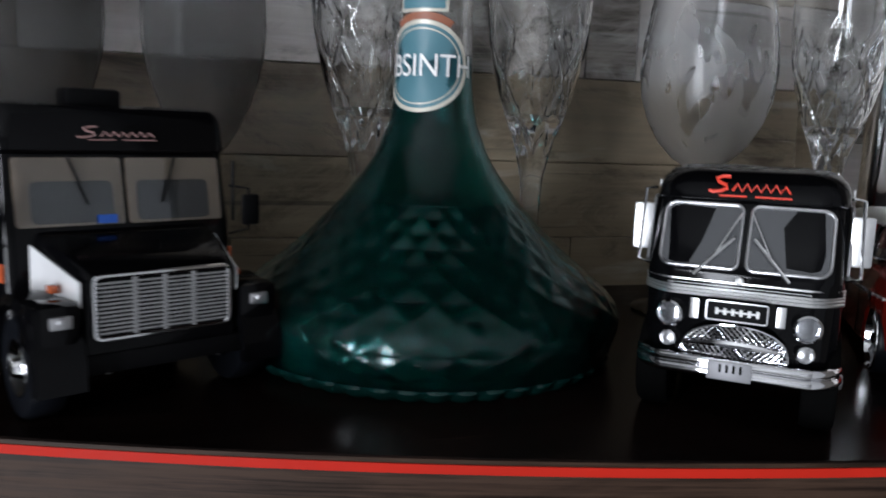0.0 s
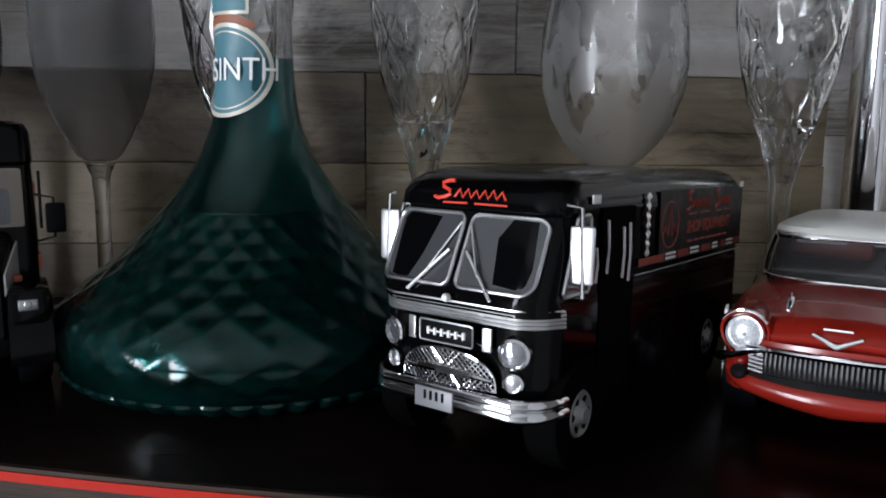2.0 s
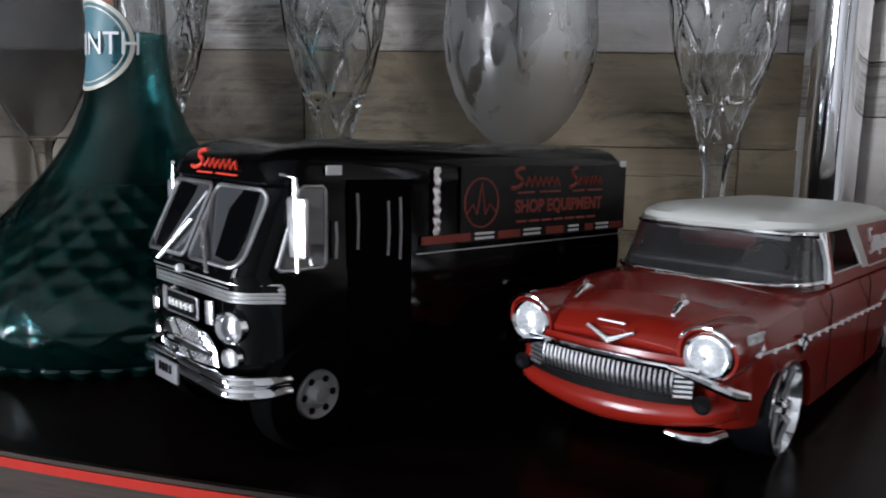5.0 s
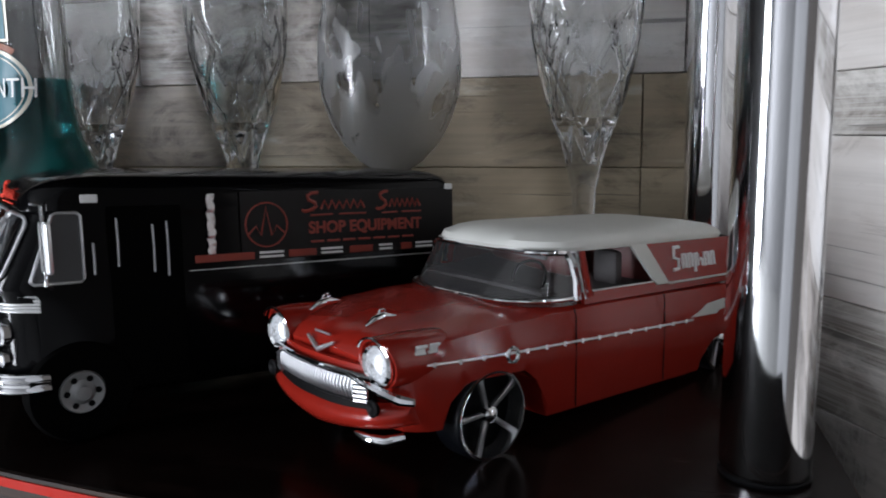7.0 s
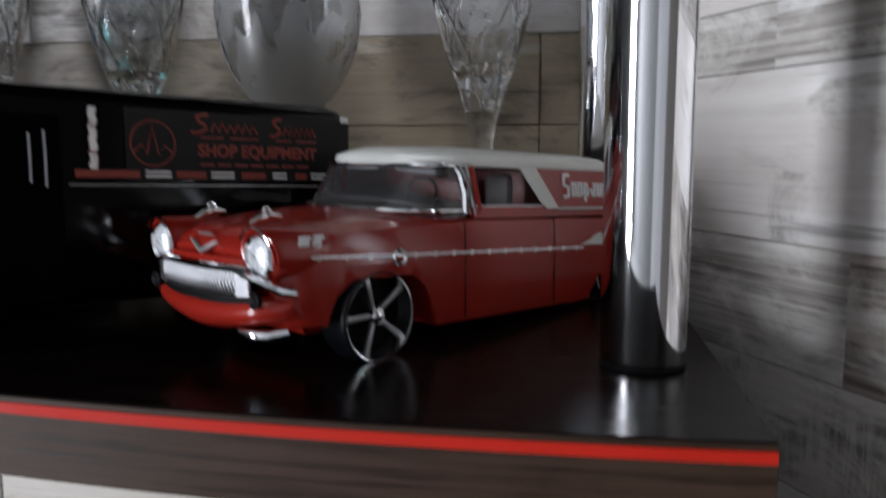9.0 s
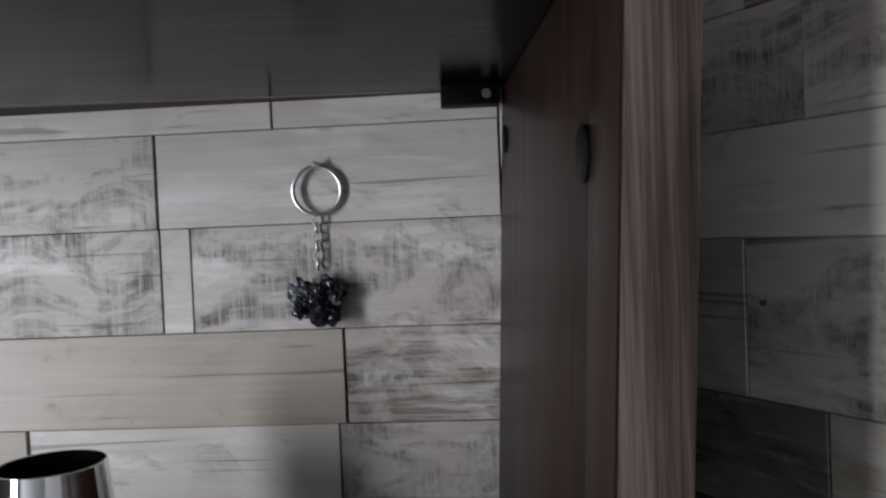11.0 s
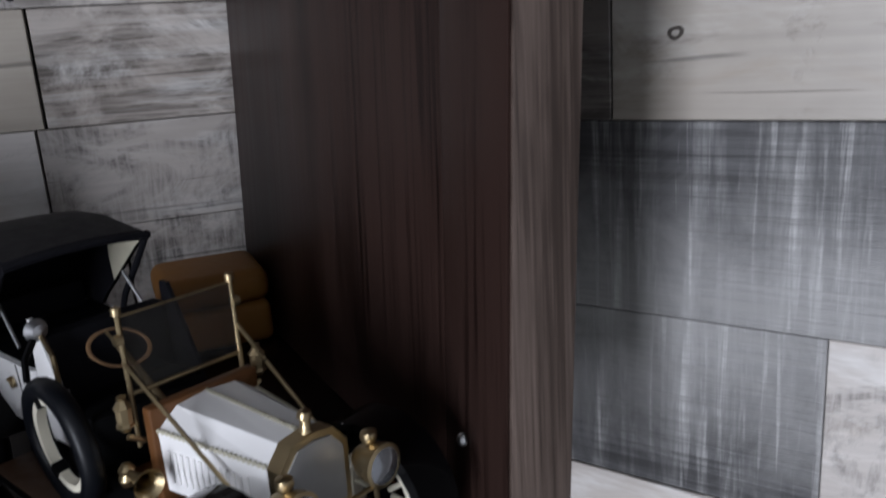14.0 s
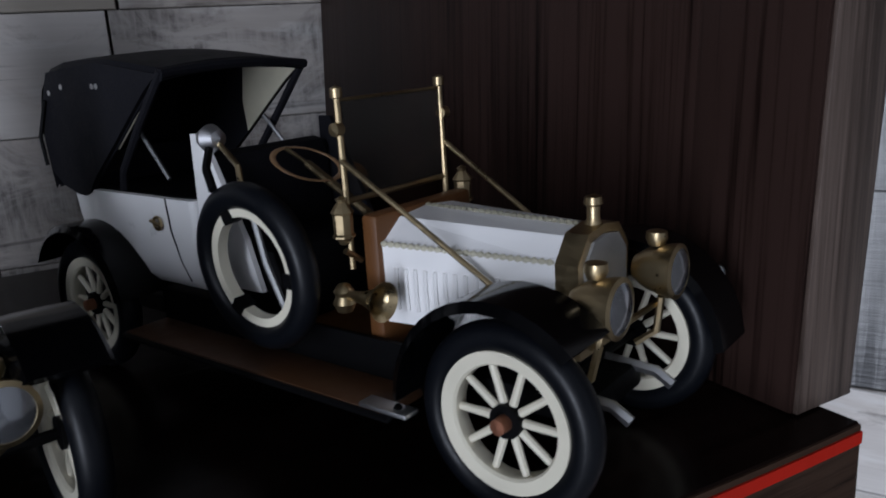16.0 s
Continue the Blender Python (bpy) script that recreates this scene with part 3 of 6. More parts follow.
# ---- decanter, glasses and small things ----
def decanter():
    d = thing("decanter", pose(0.0996, 0.3432, 0), "broad-based cut-glass decanter half full of dark green spirit", "bottle")
    R = [(0.0, 0.0012), (0.066, 0.0012), (0.0705, 0.0), (0.0732, 0.0015), (0.0752, 0.0042)]
    zs = [0.0052, 0.0095, 0.0150, 0.0205, 0.0250, 0.0318, 0.0461, 0.0560, 0.0653, 0.0735, 0.0806, 0.0885]
    rs = [0.0762, 0.0788, 0.0803, 0.0806, 0.0786, 0.0712, 0.0535, 0.0438, 0.0352, 0.0288, 0.0240, 0.0203]
    for i in range(77):
        z = 0.0052 + i * 0.00109
        q = [float(np.interp(z + e, zs, rs)) for e in (-0.0025, 0.0, 0.0025)]
        R.append((sum(q) / 3, z))
    R += [(0.0182, 0.0945), (0.0168, 0.101), (0.0160, 0.107), (0.0153, 0.114), (0.0151, 0.1213), (0.0150, 0.128), (0.0146, 0.150), (0.0140, 0.175), (0.0152, 0.182), (0.0152, 0.187), (0.0118, 0.188)]

    def cut(a, h):
        if h < 0.0050:
            return 1 + 0.034 * abs(math.sin(24 * a))
        if 0.0070 < h < 0.064:
            u, v = a * 28 / math.pi, (h - 0.0070) / 0.0052
            w = min(abs((u + v) % 2 - 1), abs((u - v) % 2 - 1))
            fade = min(1, (h - 0.0070) * 400) * min(1, (0.064 - h) * 300)
            return 1 - (0.016 if h > 0.024 else 0.011) * w * fade
        return 1

    inner = [(r - 0.0022, max(z, 0.0035)) for r, z in R[5:-1]]
    prof = [q for q in R[5:] if q[1] < 0.1214] + [q for q in inner if q[1] < 0.1214][::-1] + [R[5]]
    part("bottle", lathe(prof, 288, wobble=lambda a, h: cut(a, h)), M_bottle, d, "teal cut glass with diamond facets", False)
    part("base", lathe(R[:6] + [(0.0735, 0.0050), (0.0, 0.0040)], 288, wobble=lambda a, h: cut(a, h)), M_base, d, "scalloped dark teal glass base")
    rim = [(r, max(z, 0.1215)) for r, z in R if z > 0.1212]
    part("neck", lathe(rim + [(0.0118, 0.186)] + [(r - 0.0022, z) for r, z in rim[:-1]][::-1] + [rim[0]], 96), M_glass, d, "clear glass neck above the spirit")
    liq = [(0.0, 0.0040)] + [(r - 0.0030, max(z, 0.0042)) for r, z in R[5:] if z < 0.0635]
    liq += [(liq[-1][0], 0.0635), (0.0, 0.0635)]
    part("liquid", lathe(liq, 200, wobble=lambda a, h: cut(a, h) if h < 0.063 else 1), M_liquid, d, "dark green spirit")
    # the oval label wraps round the neck
    mid = radians(-126)

    def on_neck(u, v, out):
        z = 0.1165 + v
        r = float(np.interp(z, [0.0945, 0.101, 0.107, 0.114, 0.1213], [0.0182, 0.0168, 0.0160, 0.0153, 0.0151])) + 0.0002 + out
        a = mid + u / r
        return r * math.cos(a), r * math.sin(a), z

    def disc(ru, rv, out, hole=0.0):
        b2 = bmesh.new()
        cols = [[on_neck(ru * q * math.cos(2 * math.pi * i / 48), rv * q * math.sin(2 * math.pi * i / 48), out) for i in range(48)] for q in ((hole or 0.02), (hole + 1) / 2, 1.0)]
        return skin(cols, b2, True, False)
    lab = part("label", disc(0.0200, 0.0178, 0.0003), M_label, d, "teal oval paper label")
    part("label_rim", disc(0.0200, 0.0178, 0.0006, 0.91), M_labelring, lab, "pale gold rim")
    part("label_rim", disc(0.0168, 0.0148, 0.0006, 0.965), M_labelring, lab)
    tb = text_mesh("ABSINTH", 0.0118, Matrix.Identity(4), 0.0)
    bmesh.ops.subdivide_edges(tb, edges=tb.edges, cuts=1)
    part("lettering", warp(tb, lambda x, y, z: on_neck(x * 0.95, y * 1.05, 0.0008)), M_letter, lab, "white letters")
    band = [[on_neck(0.0200 * q * math.cos(a), 0.0178 * q * math.sin(a), 0.0003) for a in [radians(56 + 68 * i / 24) for i in range(25)]] for q in (1.01, 1.17)]
    part("neck_band", skin(band, None, False), mat("rust paper band", (0.25, 0.09, 0.05), 0.5, 0, 0.1, 300), d, "rust coloured paper band")

    def patch(hw, z0, z1, out):
        return skin([[on_neck(-hw + 2 * hw * i / 16, z, out) for i in range(17)] for z in (z0, z1)], None, False)
    up = part("neck_label", patch(0.0105, 0.0208, 0.0400, 0.0004), M_labelring, d, "small square paper label with a gold edge")
    part("label_field", patch(0.0093, 0.0220, 0.0388, 0.0007), M_label, up, "teal printed field")
    part("cork", lathe([(0.0, 0.180), (0.0112, 0.180), (0.0112, 0.196), (0.0, 0.198)], 32), M_brown, d)


decanter()


def crystal(x, y, k):
    g = thing("cut_crystal_glass", pose(x, y, 0, 0, 0, 37 * k), "clear cut-crystal wine glass with a faceted stem", "wine glass", "cut crystal glasses")
    P = [(0.0, 0.0), (0.0285, 0.0), (0.0295, 0.0012), (0.0250, 0.0026), (0.0110, 0.0050), (0.0062, 0.0090), (0.0052, 0.0160), (0.0050, 0.0500), (0.0058, 0.0680),
         (0.0085, 0.0800), (0.0112, 0.0900), (0.0150, 0.0995), (0.0188, 0.1110), (0.0222, 0.1240), (0.0246, 0.1370), (0.0262, 0.1520), (0.0266, 0.1700), (0.0262, 0.1880)]
    fine = []
    for (r0, z0), (r1, z1) in zip(P, P[1:]):
        m = 7 if 0.08 <= z0 < 0.17 else 1
        fine += [(r0 + (r1 - r0) * i / m, z0 + (z1 - z0) * i / m) for i in range(m)]
    fine.append(P[-1])

    def cut(a, h):
        if 0.080 < h < 0.158:
            u, v = a * 7 / math.pi, (h - 0.08) * 52
            w = min(abs(math.sin(math.pi * (u + v) / 2)), abs(math.sin(math.pi * (u - v) / 2)))
            return 1 - 0.11 * max(0, 1 - w * 2.4) * min(1, (0.158 - h) * 90)
        if 0.010 < h <= 0.080:
            return 1 - 0.10 * (1 - abs(math.cos(3 * a)))
        return 1

    bowl = [(r - 0.0013, z) for r, z in fine if z > 0.1005][::-1] + [(0.0, 0.0985)]
    part("bowl", lathe([(0.0, 0.0802)] + [q for q in fine if q[1] > 0.0795] + bowl, 140, wobble=cut), M_glass, g, "faceted crystal bowl")
    part("stem", lathe([q for q in fine if 0.008 < q[1] < 0.0805] + [(0.0, 0.0800)], 60, wobble=cut), M_glass, g, "faceted crystal stem")
    part("foot", lathe([q for q in fine if q[1] < 0.0095] + [(0.0, 0.0091)], 60), M_glass, g, "round crystal foot")


def balloon(x, y, material, label, k):
    g = thing("frosted_glass", pose(x, y, 0, 0, 0, 61 * k), label, "wine glass", "frosted balloon glasses")
    P = [(0.0, 0.0), (0.0295, 0.0), (0.0305, 0.0012), (0.0230, 0.0026), (0.0090, 0.0048), (0.0044, 0.0090), (0.0037, 0.0180), (0.0036, 0.0560), (0.0046, 0.0700)]
    part("stem", lathe(P + [(0.0075, 0.0765), (0.0, 0.0768)], 40), M_glass, g, "clear glass stem and foot")
    B = [(0.0, 0.0770), (0.0085, 0.0774), (0.0150, 0.0815), (0.0225, 0.0895), (0.0285, 0.1000), (0.0325, 0.1120), (0.0342, 0.1250), (0.0335, 0.1400), (0.0312, 0.1550), (0.0284, 0.1700), (0.0270, 0.1800)]
    if material is M_plainfrost:
        B = [(0.0, 0.0770), (0.0070, 0.0774), (0.0105, 0.0800), (0.0155, 0.0880), (0.0210, 0.0990), (0.0252, 0.1110), (0.0280, 0.1240), (0.0289, 0.1370), (0.0284, 0.1520), (0.0270, 0.1680), (0.0260, 0.1800)]
    part("bowl", lathe(B + [(r - 0.0011, z) for r, z in B[1:]][::-1] + [(0.0, 0.0787)], 72), material, g, "frosted bowl")


crystal(0.082, 0.407, 0)
crystal(0.170, 0.407, 1)
crystal(0.349, 0.402, 2)
balloon(0.008, 0.427, M_plainfrost, "tall wine glass with a plain frosted bowl", 0)
balloon(-0.064, 0.421, M_plainfrost, "tall wine glass with a plain frosted bowl", 1)
balloon(0.258, 0.390, M_frost, "balloon wine glass frosted with clear flame shapes", 2)


def key_fob():
    y0 = north(0.302)
    k = thing("key_fob", pose(0.302, y0 - 0.0045, -0.076), "black resin cluster key fob hanging on the plank wall", "key ring")
    part("split_ring", ring(0.0138, 0.0011, 'Y', (0, 0, 0), 48, 8), M_steel, k, "steel split ring")
    part("split_ring_coil", ring(0.0138, 0.0009, 'Y', (0.0003, 0.0016, 0.0002), 48, 8), M_steel, k)
    part("nail", lathe([(0.0, -0.0028), (0.0020, -0.0026), (0.0020, -0.0018), (0.0009, -0.0016), (0.0009, 0.0060)], 14, 'Y', (0.0, 0.0, 0.0150)), M_steel, k)
    for i in range(6):
        z = -0.0165 - 0.0051 * i
        b2 = ring(0.0024, 0.0007, 'X' if i % 2 else 'Y', (0, 0, 0), 20, 6)
        part("chain_link", warp(b2, lambda x, y, zz: (x - 0.001, y, zz * 1.35 + z)), M_silver, k)
    rnd = random.Random(4)
    for i in range(40):
        u = Vector((rnd.gauss(0, 1), rnd.gauss(0, 0.7), rnd.gauss(0, 1))).normalized() * rnd.uniform(0.004, 0.0135)
        c = Vector((-0.002, -0.007, -0.0655)) + Vector((u.x * 1.15, u.y * 0.6, u.z * 1.05))
        b2 = bmesh.new()
        bmesh.ops.create_icosphere(b2, subdivisions=3, radius=rnd.uniform(0.0028, 0.0056))
        ph = rnd.random() * 9
        for v in b2.verts:
            v.co *= 1 + 0.55 * noise.noise(v.co * 480 + Vector((ph, ph, ph)))
            v.co = c + Vector((v.co.x, v.co.y * 0.75, v.co.z))
        part("resin_lump", b2, M_fobgrey if i % 4 == 0 else M_fob, k)


key_fob()


def goblet():
    g = thing("silver_goblet", pose(0.1880, 0.372, LOW), "polished silver goblet with a wide dark-lined bowl", "goblet")
    P = [(0.0, 0.0), (0.0230, 0.0), (0.0235, 0.0015), (0.0140, 0.0040), (0.0050, 0.0100), (0.0042, 0.0260), (0.0056, 0.0400), (0.0080, 0.0500), (0.0170, 0.0570), (0.0240, 0.0670), (0.0268, 0.0800), (0.0266, 0.0950), (0.0250, 0.1080), (0.0240, 0.1165)]
    part("cup", lathe(P + [(0.0232, 0.1165)], 64), M_chrome, g)
    part("lining", lathe([(0.0232, 0.1160), (0.0240, 0.1080), (0.0256, 0.0950), (0.0257, 0.0810), (0.0220, 0.0680), (0.0, 0.0590)], 48), M_matt, g, "dark inside")


goblet()

gb = thing("ochre_box", pose(0.3715, 0.428, LOW, 0, 0, -4), "ochre leather box with rounded corners on the lower shelf", "box")
part("base", box((-0.0255, -0.0235, 0), (0.0245, 0.0235, 0.0195), 0.004, None, 4), M_tan, gb)
part("lid", box((-0.0260, -0.0240, 0.0197), (0.0250, 0.0240, 0.0360), 0.006, None, 4), M_tan, gb)

cj = thing("cream_jar", pose(0.152, 0.36, LOW, 0, 0, 0), "small cream ceramic jar on the lower shelf", "jar")
part("jar_body", lathe([(0.0, 0.0), (0.015, 0.0), (0.017, 0.004), (0.0175, 0.03), (0.016, 0.044), (0.0, 0.046)], 40), M_cream, cj)


# ---- model vehicles: x forward, y to the vehicle's left, z up ----
def window_parts(parent, place, outline, frame_r, name="window", pane=None, frame=None):
    w = part(name, skin([[place(u, v, 0.0001) for u, v in outline], [place(u, v, 0.0004) for u, v in outline]]), pane or M_pane, parent)
    pts = [place(u, v, 0.0004) for u, v in outline]
    part("window_frame", tube(pts + pts[:2], frame_r, 8, None, False), frame or M_silver, w, "bright metal frame")
    return w


def step_van():
    S = 0.037
    v = thing("step_van", pose(0.1705, 0.2305, 0, 0, 0, -130.2), "black model delivery van with chrome trim and red lettering", "model truck")

    def bow(x, y, z):
        k = min(1, max(0, (x + 0.012) / 0.010)) * min(1, max(0, (0.0515 - z) / 0.004))
        return x - 7.5 * y * y * k, y, z + S * x

    def sh(bm):
        return warp(bm, bow)

    def P(name, bm, m, parent=v, label="", smooth=True):
        return part(name, sh(bm), m, parent, label, smooth)

    lev = [(0.0165, 0.000, 0.0288), (0.0180, 0.0022, 0.0294), (0.044, 0.0030, 0.0296), (0.0500, 0.0026, 0.0296), (0.0512, 0.0016, 0.0293), (0.0728, -0.0090, 0.0291),
           (0.0740, -0.0078, 0.0294), (0.0775, -0.0086, 0.0292), (0.0805, -0.0110, 0.0283), (0.0832, -0.0160, 0.0262), (0.0848, -0.0230, 0.0225), (0.0855, -0.034, 0.016)]
    rings = []
    for z, x1, hw in lev:
        inset = max(0, 0.0296 - hw)
        rings.append([(x, y, z) for x, y in rrect(-0.168 + inset * 0.8, x1, -hw, hw, 0.006, 0.0095, 7)])
    body = P("body", skin(rings), M_black)
    # windscreen
    def ws(u, s, out):
        bend = max(0, abs(u) - 0.0195)
        return 0.0016 - 0.0106 * s + out - bend * bend * 55, u, 0.0514 + 0.0214 * s + 0.0003
    for sgn in (-1, 1):
        w = window_parts(v, lambda u, s, out: (lambda p: (p[0], p[1], p[2] + S * p[0]))(ws(u, s, out)), [(u, s) for u, s in _oval(sgn)], 0.00062, "windscreen", M_pane, M_steel)
        P("wiper", tube([ws(sgn * 0.0140, -0.06, 0.0012), ws(sgn * 0.0030, 0.50, 0.0016)], 0.00055, 6), M_silver, v, "silver wiper blade")
        P("wiper_arm", tube([ws(sgn * 0.0085, 0.22, 0.0020), ws(sgn * 0.0015, 0.86, 0.0012)], 0.0003, 6), M_silver)
        y = sgn * 0.0299
        side = [(-0.0080, 0.0530), (-0.0090, 0.0520), (-0.0222, 0.0520), (-0.0232, 0.0530), (-0.0232, 0.0725), (-0.0222, 0.0735), (-0.0165, 0.0735), (-0.0152, 0.0728)]
        window_parts(v, lambda u, t, out: (u, y + sgn * (out - 0.0002), t + S * u), side, 0.0005, "side_window", M_pane, M_steel)
        m = P("mirror", warp(box((-0.0009, -0.0034, 0.0555), (0.0009, 0.0034, 0.0712), 0.0008), lambda x, yy, z: (x * 0.985 - yy * 0.17 - 0.0125, x * 0.17 + yy * 0.985, z)), M_silver, v, "bright chrome mirror")
        for vv in m.data.vertices:
            vv.co.y += sgn * 0.0330
        P("mirror_arm", tube([(-0.0100, sgn * 0.0292, 0.0765), (-0.0120, sgn * 0.0328, 0.0760), (-0.0118, sgn * 0.0338, 0.0520), (-0.0140, sgn * 0.0296, 0.0505)], 0.0006, 8), M_chrome)
        # flat black sheet, no recess: the doorway's shade is in its colour
        P("door", box((-0.0540, min(y, y + sgn * 0.0002), 0.0160), (-0.0310, max(y, y + sgn * 0.0002), 0.0750), 0.0), M_void, v, "flat black sheet put in for the shade of an open doorway")
        for x, z0, z1 in ((-0.0335, 0.0560, 0.0715), (-0.0445, 0.0535, 0.0690), (-0.0490, 0.0520, 0.0700), (-0.0262, 0.0540, 0.0640)):
            P("handle", tube([(x, y + sgn * 0.0007, z0), (x, y + sgn * 0.0011, (z0 + z1) / 2), (x, y + sgn * 0.0007, z1)], 0.00045, 6), M_steel, v, "chrome grab handle")
        P("marker_lamp", box((-0.0285, min(y, y + sgn * 0.0006), 0.0764), (-0.0235, max(y, y + sgn * 0.0006), 0.0790), 0.0002), M_letter, v, "small pale marker lamp")
        P("marker_lamp", box((-0.1650, min(y, y + sgn * 0.0006), 0.0785), (-0.1615, max(y, y + sgn * 0.0006), 0.0808), 0.0002), M_letter, v, "small pale marker lamp")
        if sgn > 0:
            # silver strip modelled in place of a bright reflection in the black paint
            crinkle = [[(-0.0640 + d + 0.0003 * math.sin(i * 1.9), y + 0.0004 + 0.0004 * math.sin(i * 2.7 + d * 900), 0.0580 + 0.0205 * i / 16) for d in (-0.0013, 0, 0.0013)] for i in range(17)]
            P("foil_strip", skin(crinkle, None, False), M_silver, v, "crinkled silver strip laid on as a reflection")
        P("side_decal", box((-0.1655, min(y, y + sgn * 0.00012), 0.0548), (-0.0745, max(y, y + sgn * 0.00012), 0.0790)), M_decal, v, "dark matt printed panel", False)
        # lettering on the side
        def q(u, t):
            return (-u, y + sgn * 0.0001, t) if sgn > 0 else (-0.2 + u, y - 0.0001, t)
        P("emblem", strokes_mesh([([(0.0840 + 0.0078 * math.cos(i * 0.2618), 0.0672 + 0.0078 * math.sin(i * 0.2618)) for i in range(25)], 0.00032),
                                  ([(0.0772, 0.0640), (0.0800, 0.0668), (0.0818, 0.0634), (0.0838, 0.0735), (0.0858, 0.0634), (0.0878, 0.0668), (0.0908, 0.0640)], 0.00036)], q), M_deepred, v, "dull red round emblem")
        P("side_logo", strokes_mesh([([(0.0990 + a, 0.0692 + b) for a, b in pts], t * 0.9) for pts, t in script_mark(0.0265, 0.0092)] +
                                    [([(0.1300 + a, 0.0692 + b) for a, b in pts], t * 0.9) for pts, t in script_mark(0.0205, 0.0092)], q), M_deepred, v, "dull red script strokes")
        m4 = Matrix(((-1, 0, 0, -0.1250), (0, 0, 1, 0.0299), (0, 1, 0, 0.0652), (0, 0, 0, 1))) if sgn > 0 else Matrix(((1, 0, 0, -0.075), (0, 0, -1, -0.0299), (0, 1, 0, 0.0652), (0, 0, 0, 1)))
        P("side_lettering", text_mesh("SHOP EQUIPMENT", 0.0060, m4, 0.0003, 0.00020), M_deepred, v, "dull red words", False)
        P("small_print", strokes_mesh([([(0.1010 + 0.0066 * i, 0.0603), (0.1062 + 0.0066 * i, 0.0603)], 0.0005) for i in range(7)], q), M_deepred, v, "row of small unreadable print")
        for u0, u1 in ((0.0580, 0.0790), (0.0920, 0.1030), (0.1170, 0.1270), (0.1400, 0.1450), (0.1560, 0.1640)):
            b3 = box((-u1, min(y, y + sgn * 0.0003), 0.0553), (-u0, max(y, y + sgn * 0.0003), 0.0578))
            P("side_stripe", b3, M_deepred, v, "dull red stripe", False)
        for u0, u1 in ((0.0810, 0.0900), (0.1050, 0.1140), (0.1300, 0.1360), (0.1470, 0.1550)):
            for dz in (0.0555, 0.0570):
                P("print_bar", box((-u1, min(y, y + sgn * 0.0003), dz), (-u0, max(y, y + sgn * 0.0003), dz + 0.0008)), M_letter, v, "small white print", False)
        P("waist_line", tube([(-0.0560, y, 0.0528), (-0.1660, y, 0.0528)], 0.00025, 6), M_steel)
    # front trim
    fx = 0.0031
    band = [(x, y) for x, y in rrect(-0.05, fx + 0.0002, -0.0298, 0.0298, 0.004, 0.0095, 9)]
    arc = sorted([p for p in band if p[0] > -0.008], key=lambda p: p[1])
    for i in range(5):
        P("band_rib", tube([(x, y, 0.0436 + 0.0011 * i) for x, y in arc], 0.00055, 6), M_silver, v, "ribbed silver band")
    for s in (-1, 1):
        P("headlamp", lathe([(0.0, 0.0), (0.0042, 0.0), (0.0043, 0.0020), (0.0037, 0.0025), (0.0033, 0.0016)], 32, 'X', (fx - 0.0008, s * 0.0206, 0.0364)), M_chrome, v, "chrome headlamp bezel")
        P("headlamp_lens", lathe([(0.0033, 0.0016), (0.0024, 0.0019), (0.0012, 0.0021), (0.0, 0.0022)], 28, 'X', (fx - 0.0008, s * 0.0206, 0.0364)), M_glasslamp)
        P("signal_lamp", lathe([(0.0, 0.0), (0.0027, 0.0), (0.0028, 0.0016), (0.0023, 0.0020), (0.0019, 0.0012)], 28, 'X', (fx - 0.0006, s * 0.0206, 0.0282)), M_chrome)
        P("signal_lens", lathe([(0.0019, 0.0012), (0.0012, 0.0016), (0.0, 0.0018)], 24, 'X', (fx - 0.0006, s * 0.0206, 0.0282)), M_steel)
        P("trim_plate", box((fx - 0.0004, s * 0.0128 - 0.0014, 0.0360), (fx + 0.0004, s * 0.0128 + 0.0014, 0.0425), 0.0003), M_silver, v, "bright trim plate")
    name = P("name_plate", box((fx - 0.0004, -0.0088, 0.0368), (fx + 0.0008, 0.0088, 0.0424), 0.0005), M_matt)
    P("name_bar", strokes_mesh([([(-0.0058 + 0.0024 * i, 0.0386), (-0.0058 + 0.0024 * i, 0.0406)], 0.00055) for i in range(6)] + [([(-0.0058, 0.0396), (0.0062, 0.0396)], 0.0003)], lambda u, t: (fx + 0.0008, u, t)), M_letter, name, "pale raised strokes")
    P("name_rim", tube([(fx + 0.0008, a, b) for a, b in rrect(-0.0090, 0.0090, 0.0366, 0.0426, 0.0006, 0.0006, 2)] + [(fx + 0.0008, 0.0090, 0.0420)], 0.0003, 6), M_steel, name)
    arch = [(0.0158 * math.cos(a), 0.0250 + 0.0104 * math.sin(a) ** 0.75) for a in [math.pi * i / 24 for i in range(25)]]
    gr = P("grille", slab(arch, fx - 0.0006, fx + 0.0002), M_matt, v, "dark arched grille opening")
    b3 = bmesh.new()
    for i in range(-18, 19):
        for d in (-1, 1):
            seg = []
            for k in range(25):
                z = 0.0250 + 0.0104 * k / 24
                u = i * 0.00175 + d * (z - 0.0300)
                lim = (1 - min(1, ((z - 0.0250) / 0.0104)) ** 2.6) ** 0.5 * 0.0156
                if abs(u) < lim:
                    seg.append((fx + 0.0004, u, z))
            if len(seg) > 2:
                tube([seg[0], seg[-1]], 0.00028, 5, b3, False)
    P("grille_mesh", b3, M_chrome, gr, "crossed chrome mesh")
    P("grille_bar", tube([(fx + 0.0012, -0.0150 + 0.030 * i / 12, 0.0282 + 0.0014 * math.sin(math.pi * i / 12)) for i in range(13)], [0.0004 + 0.0010 * math.sin(math.pi * i / 12) for i in range(13)], 8), M_chrome, gr, "chrome crescent bar")
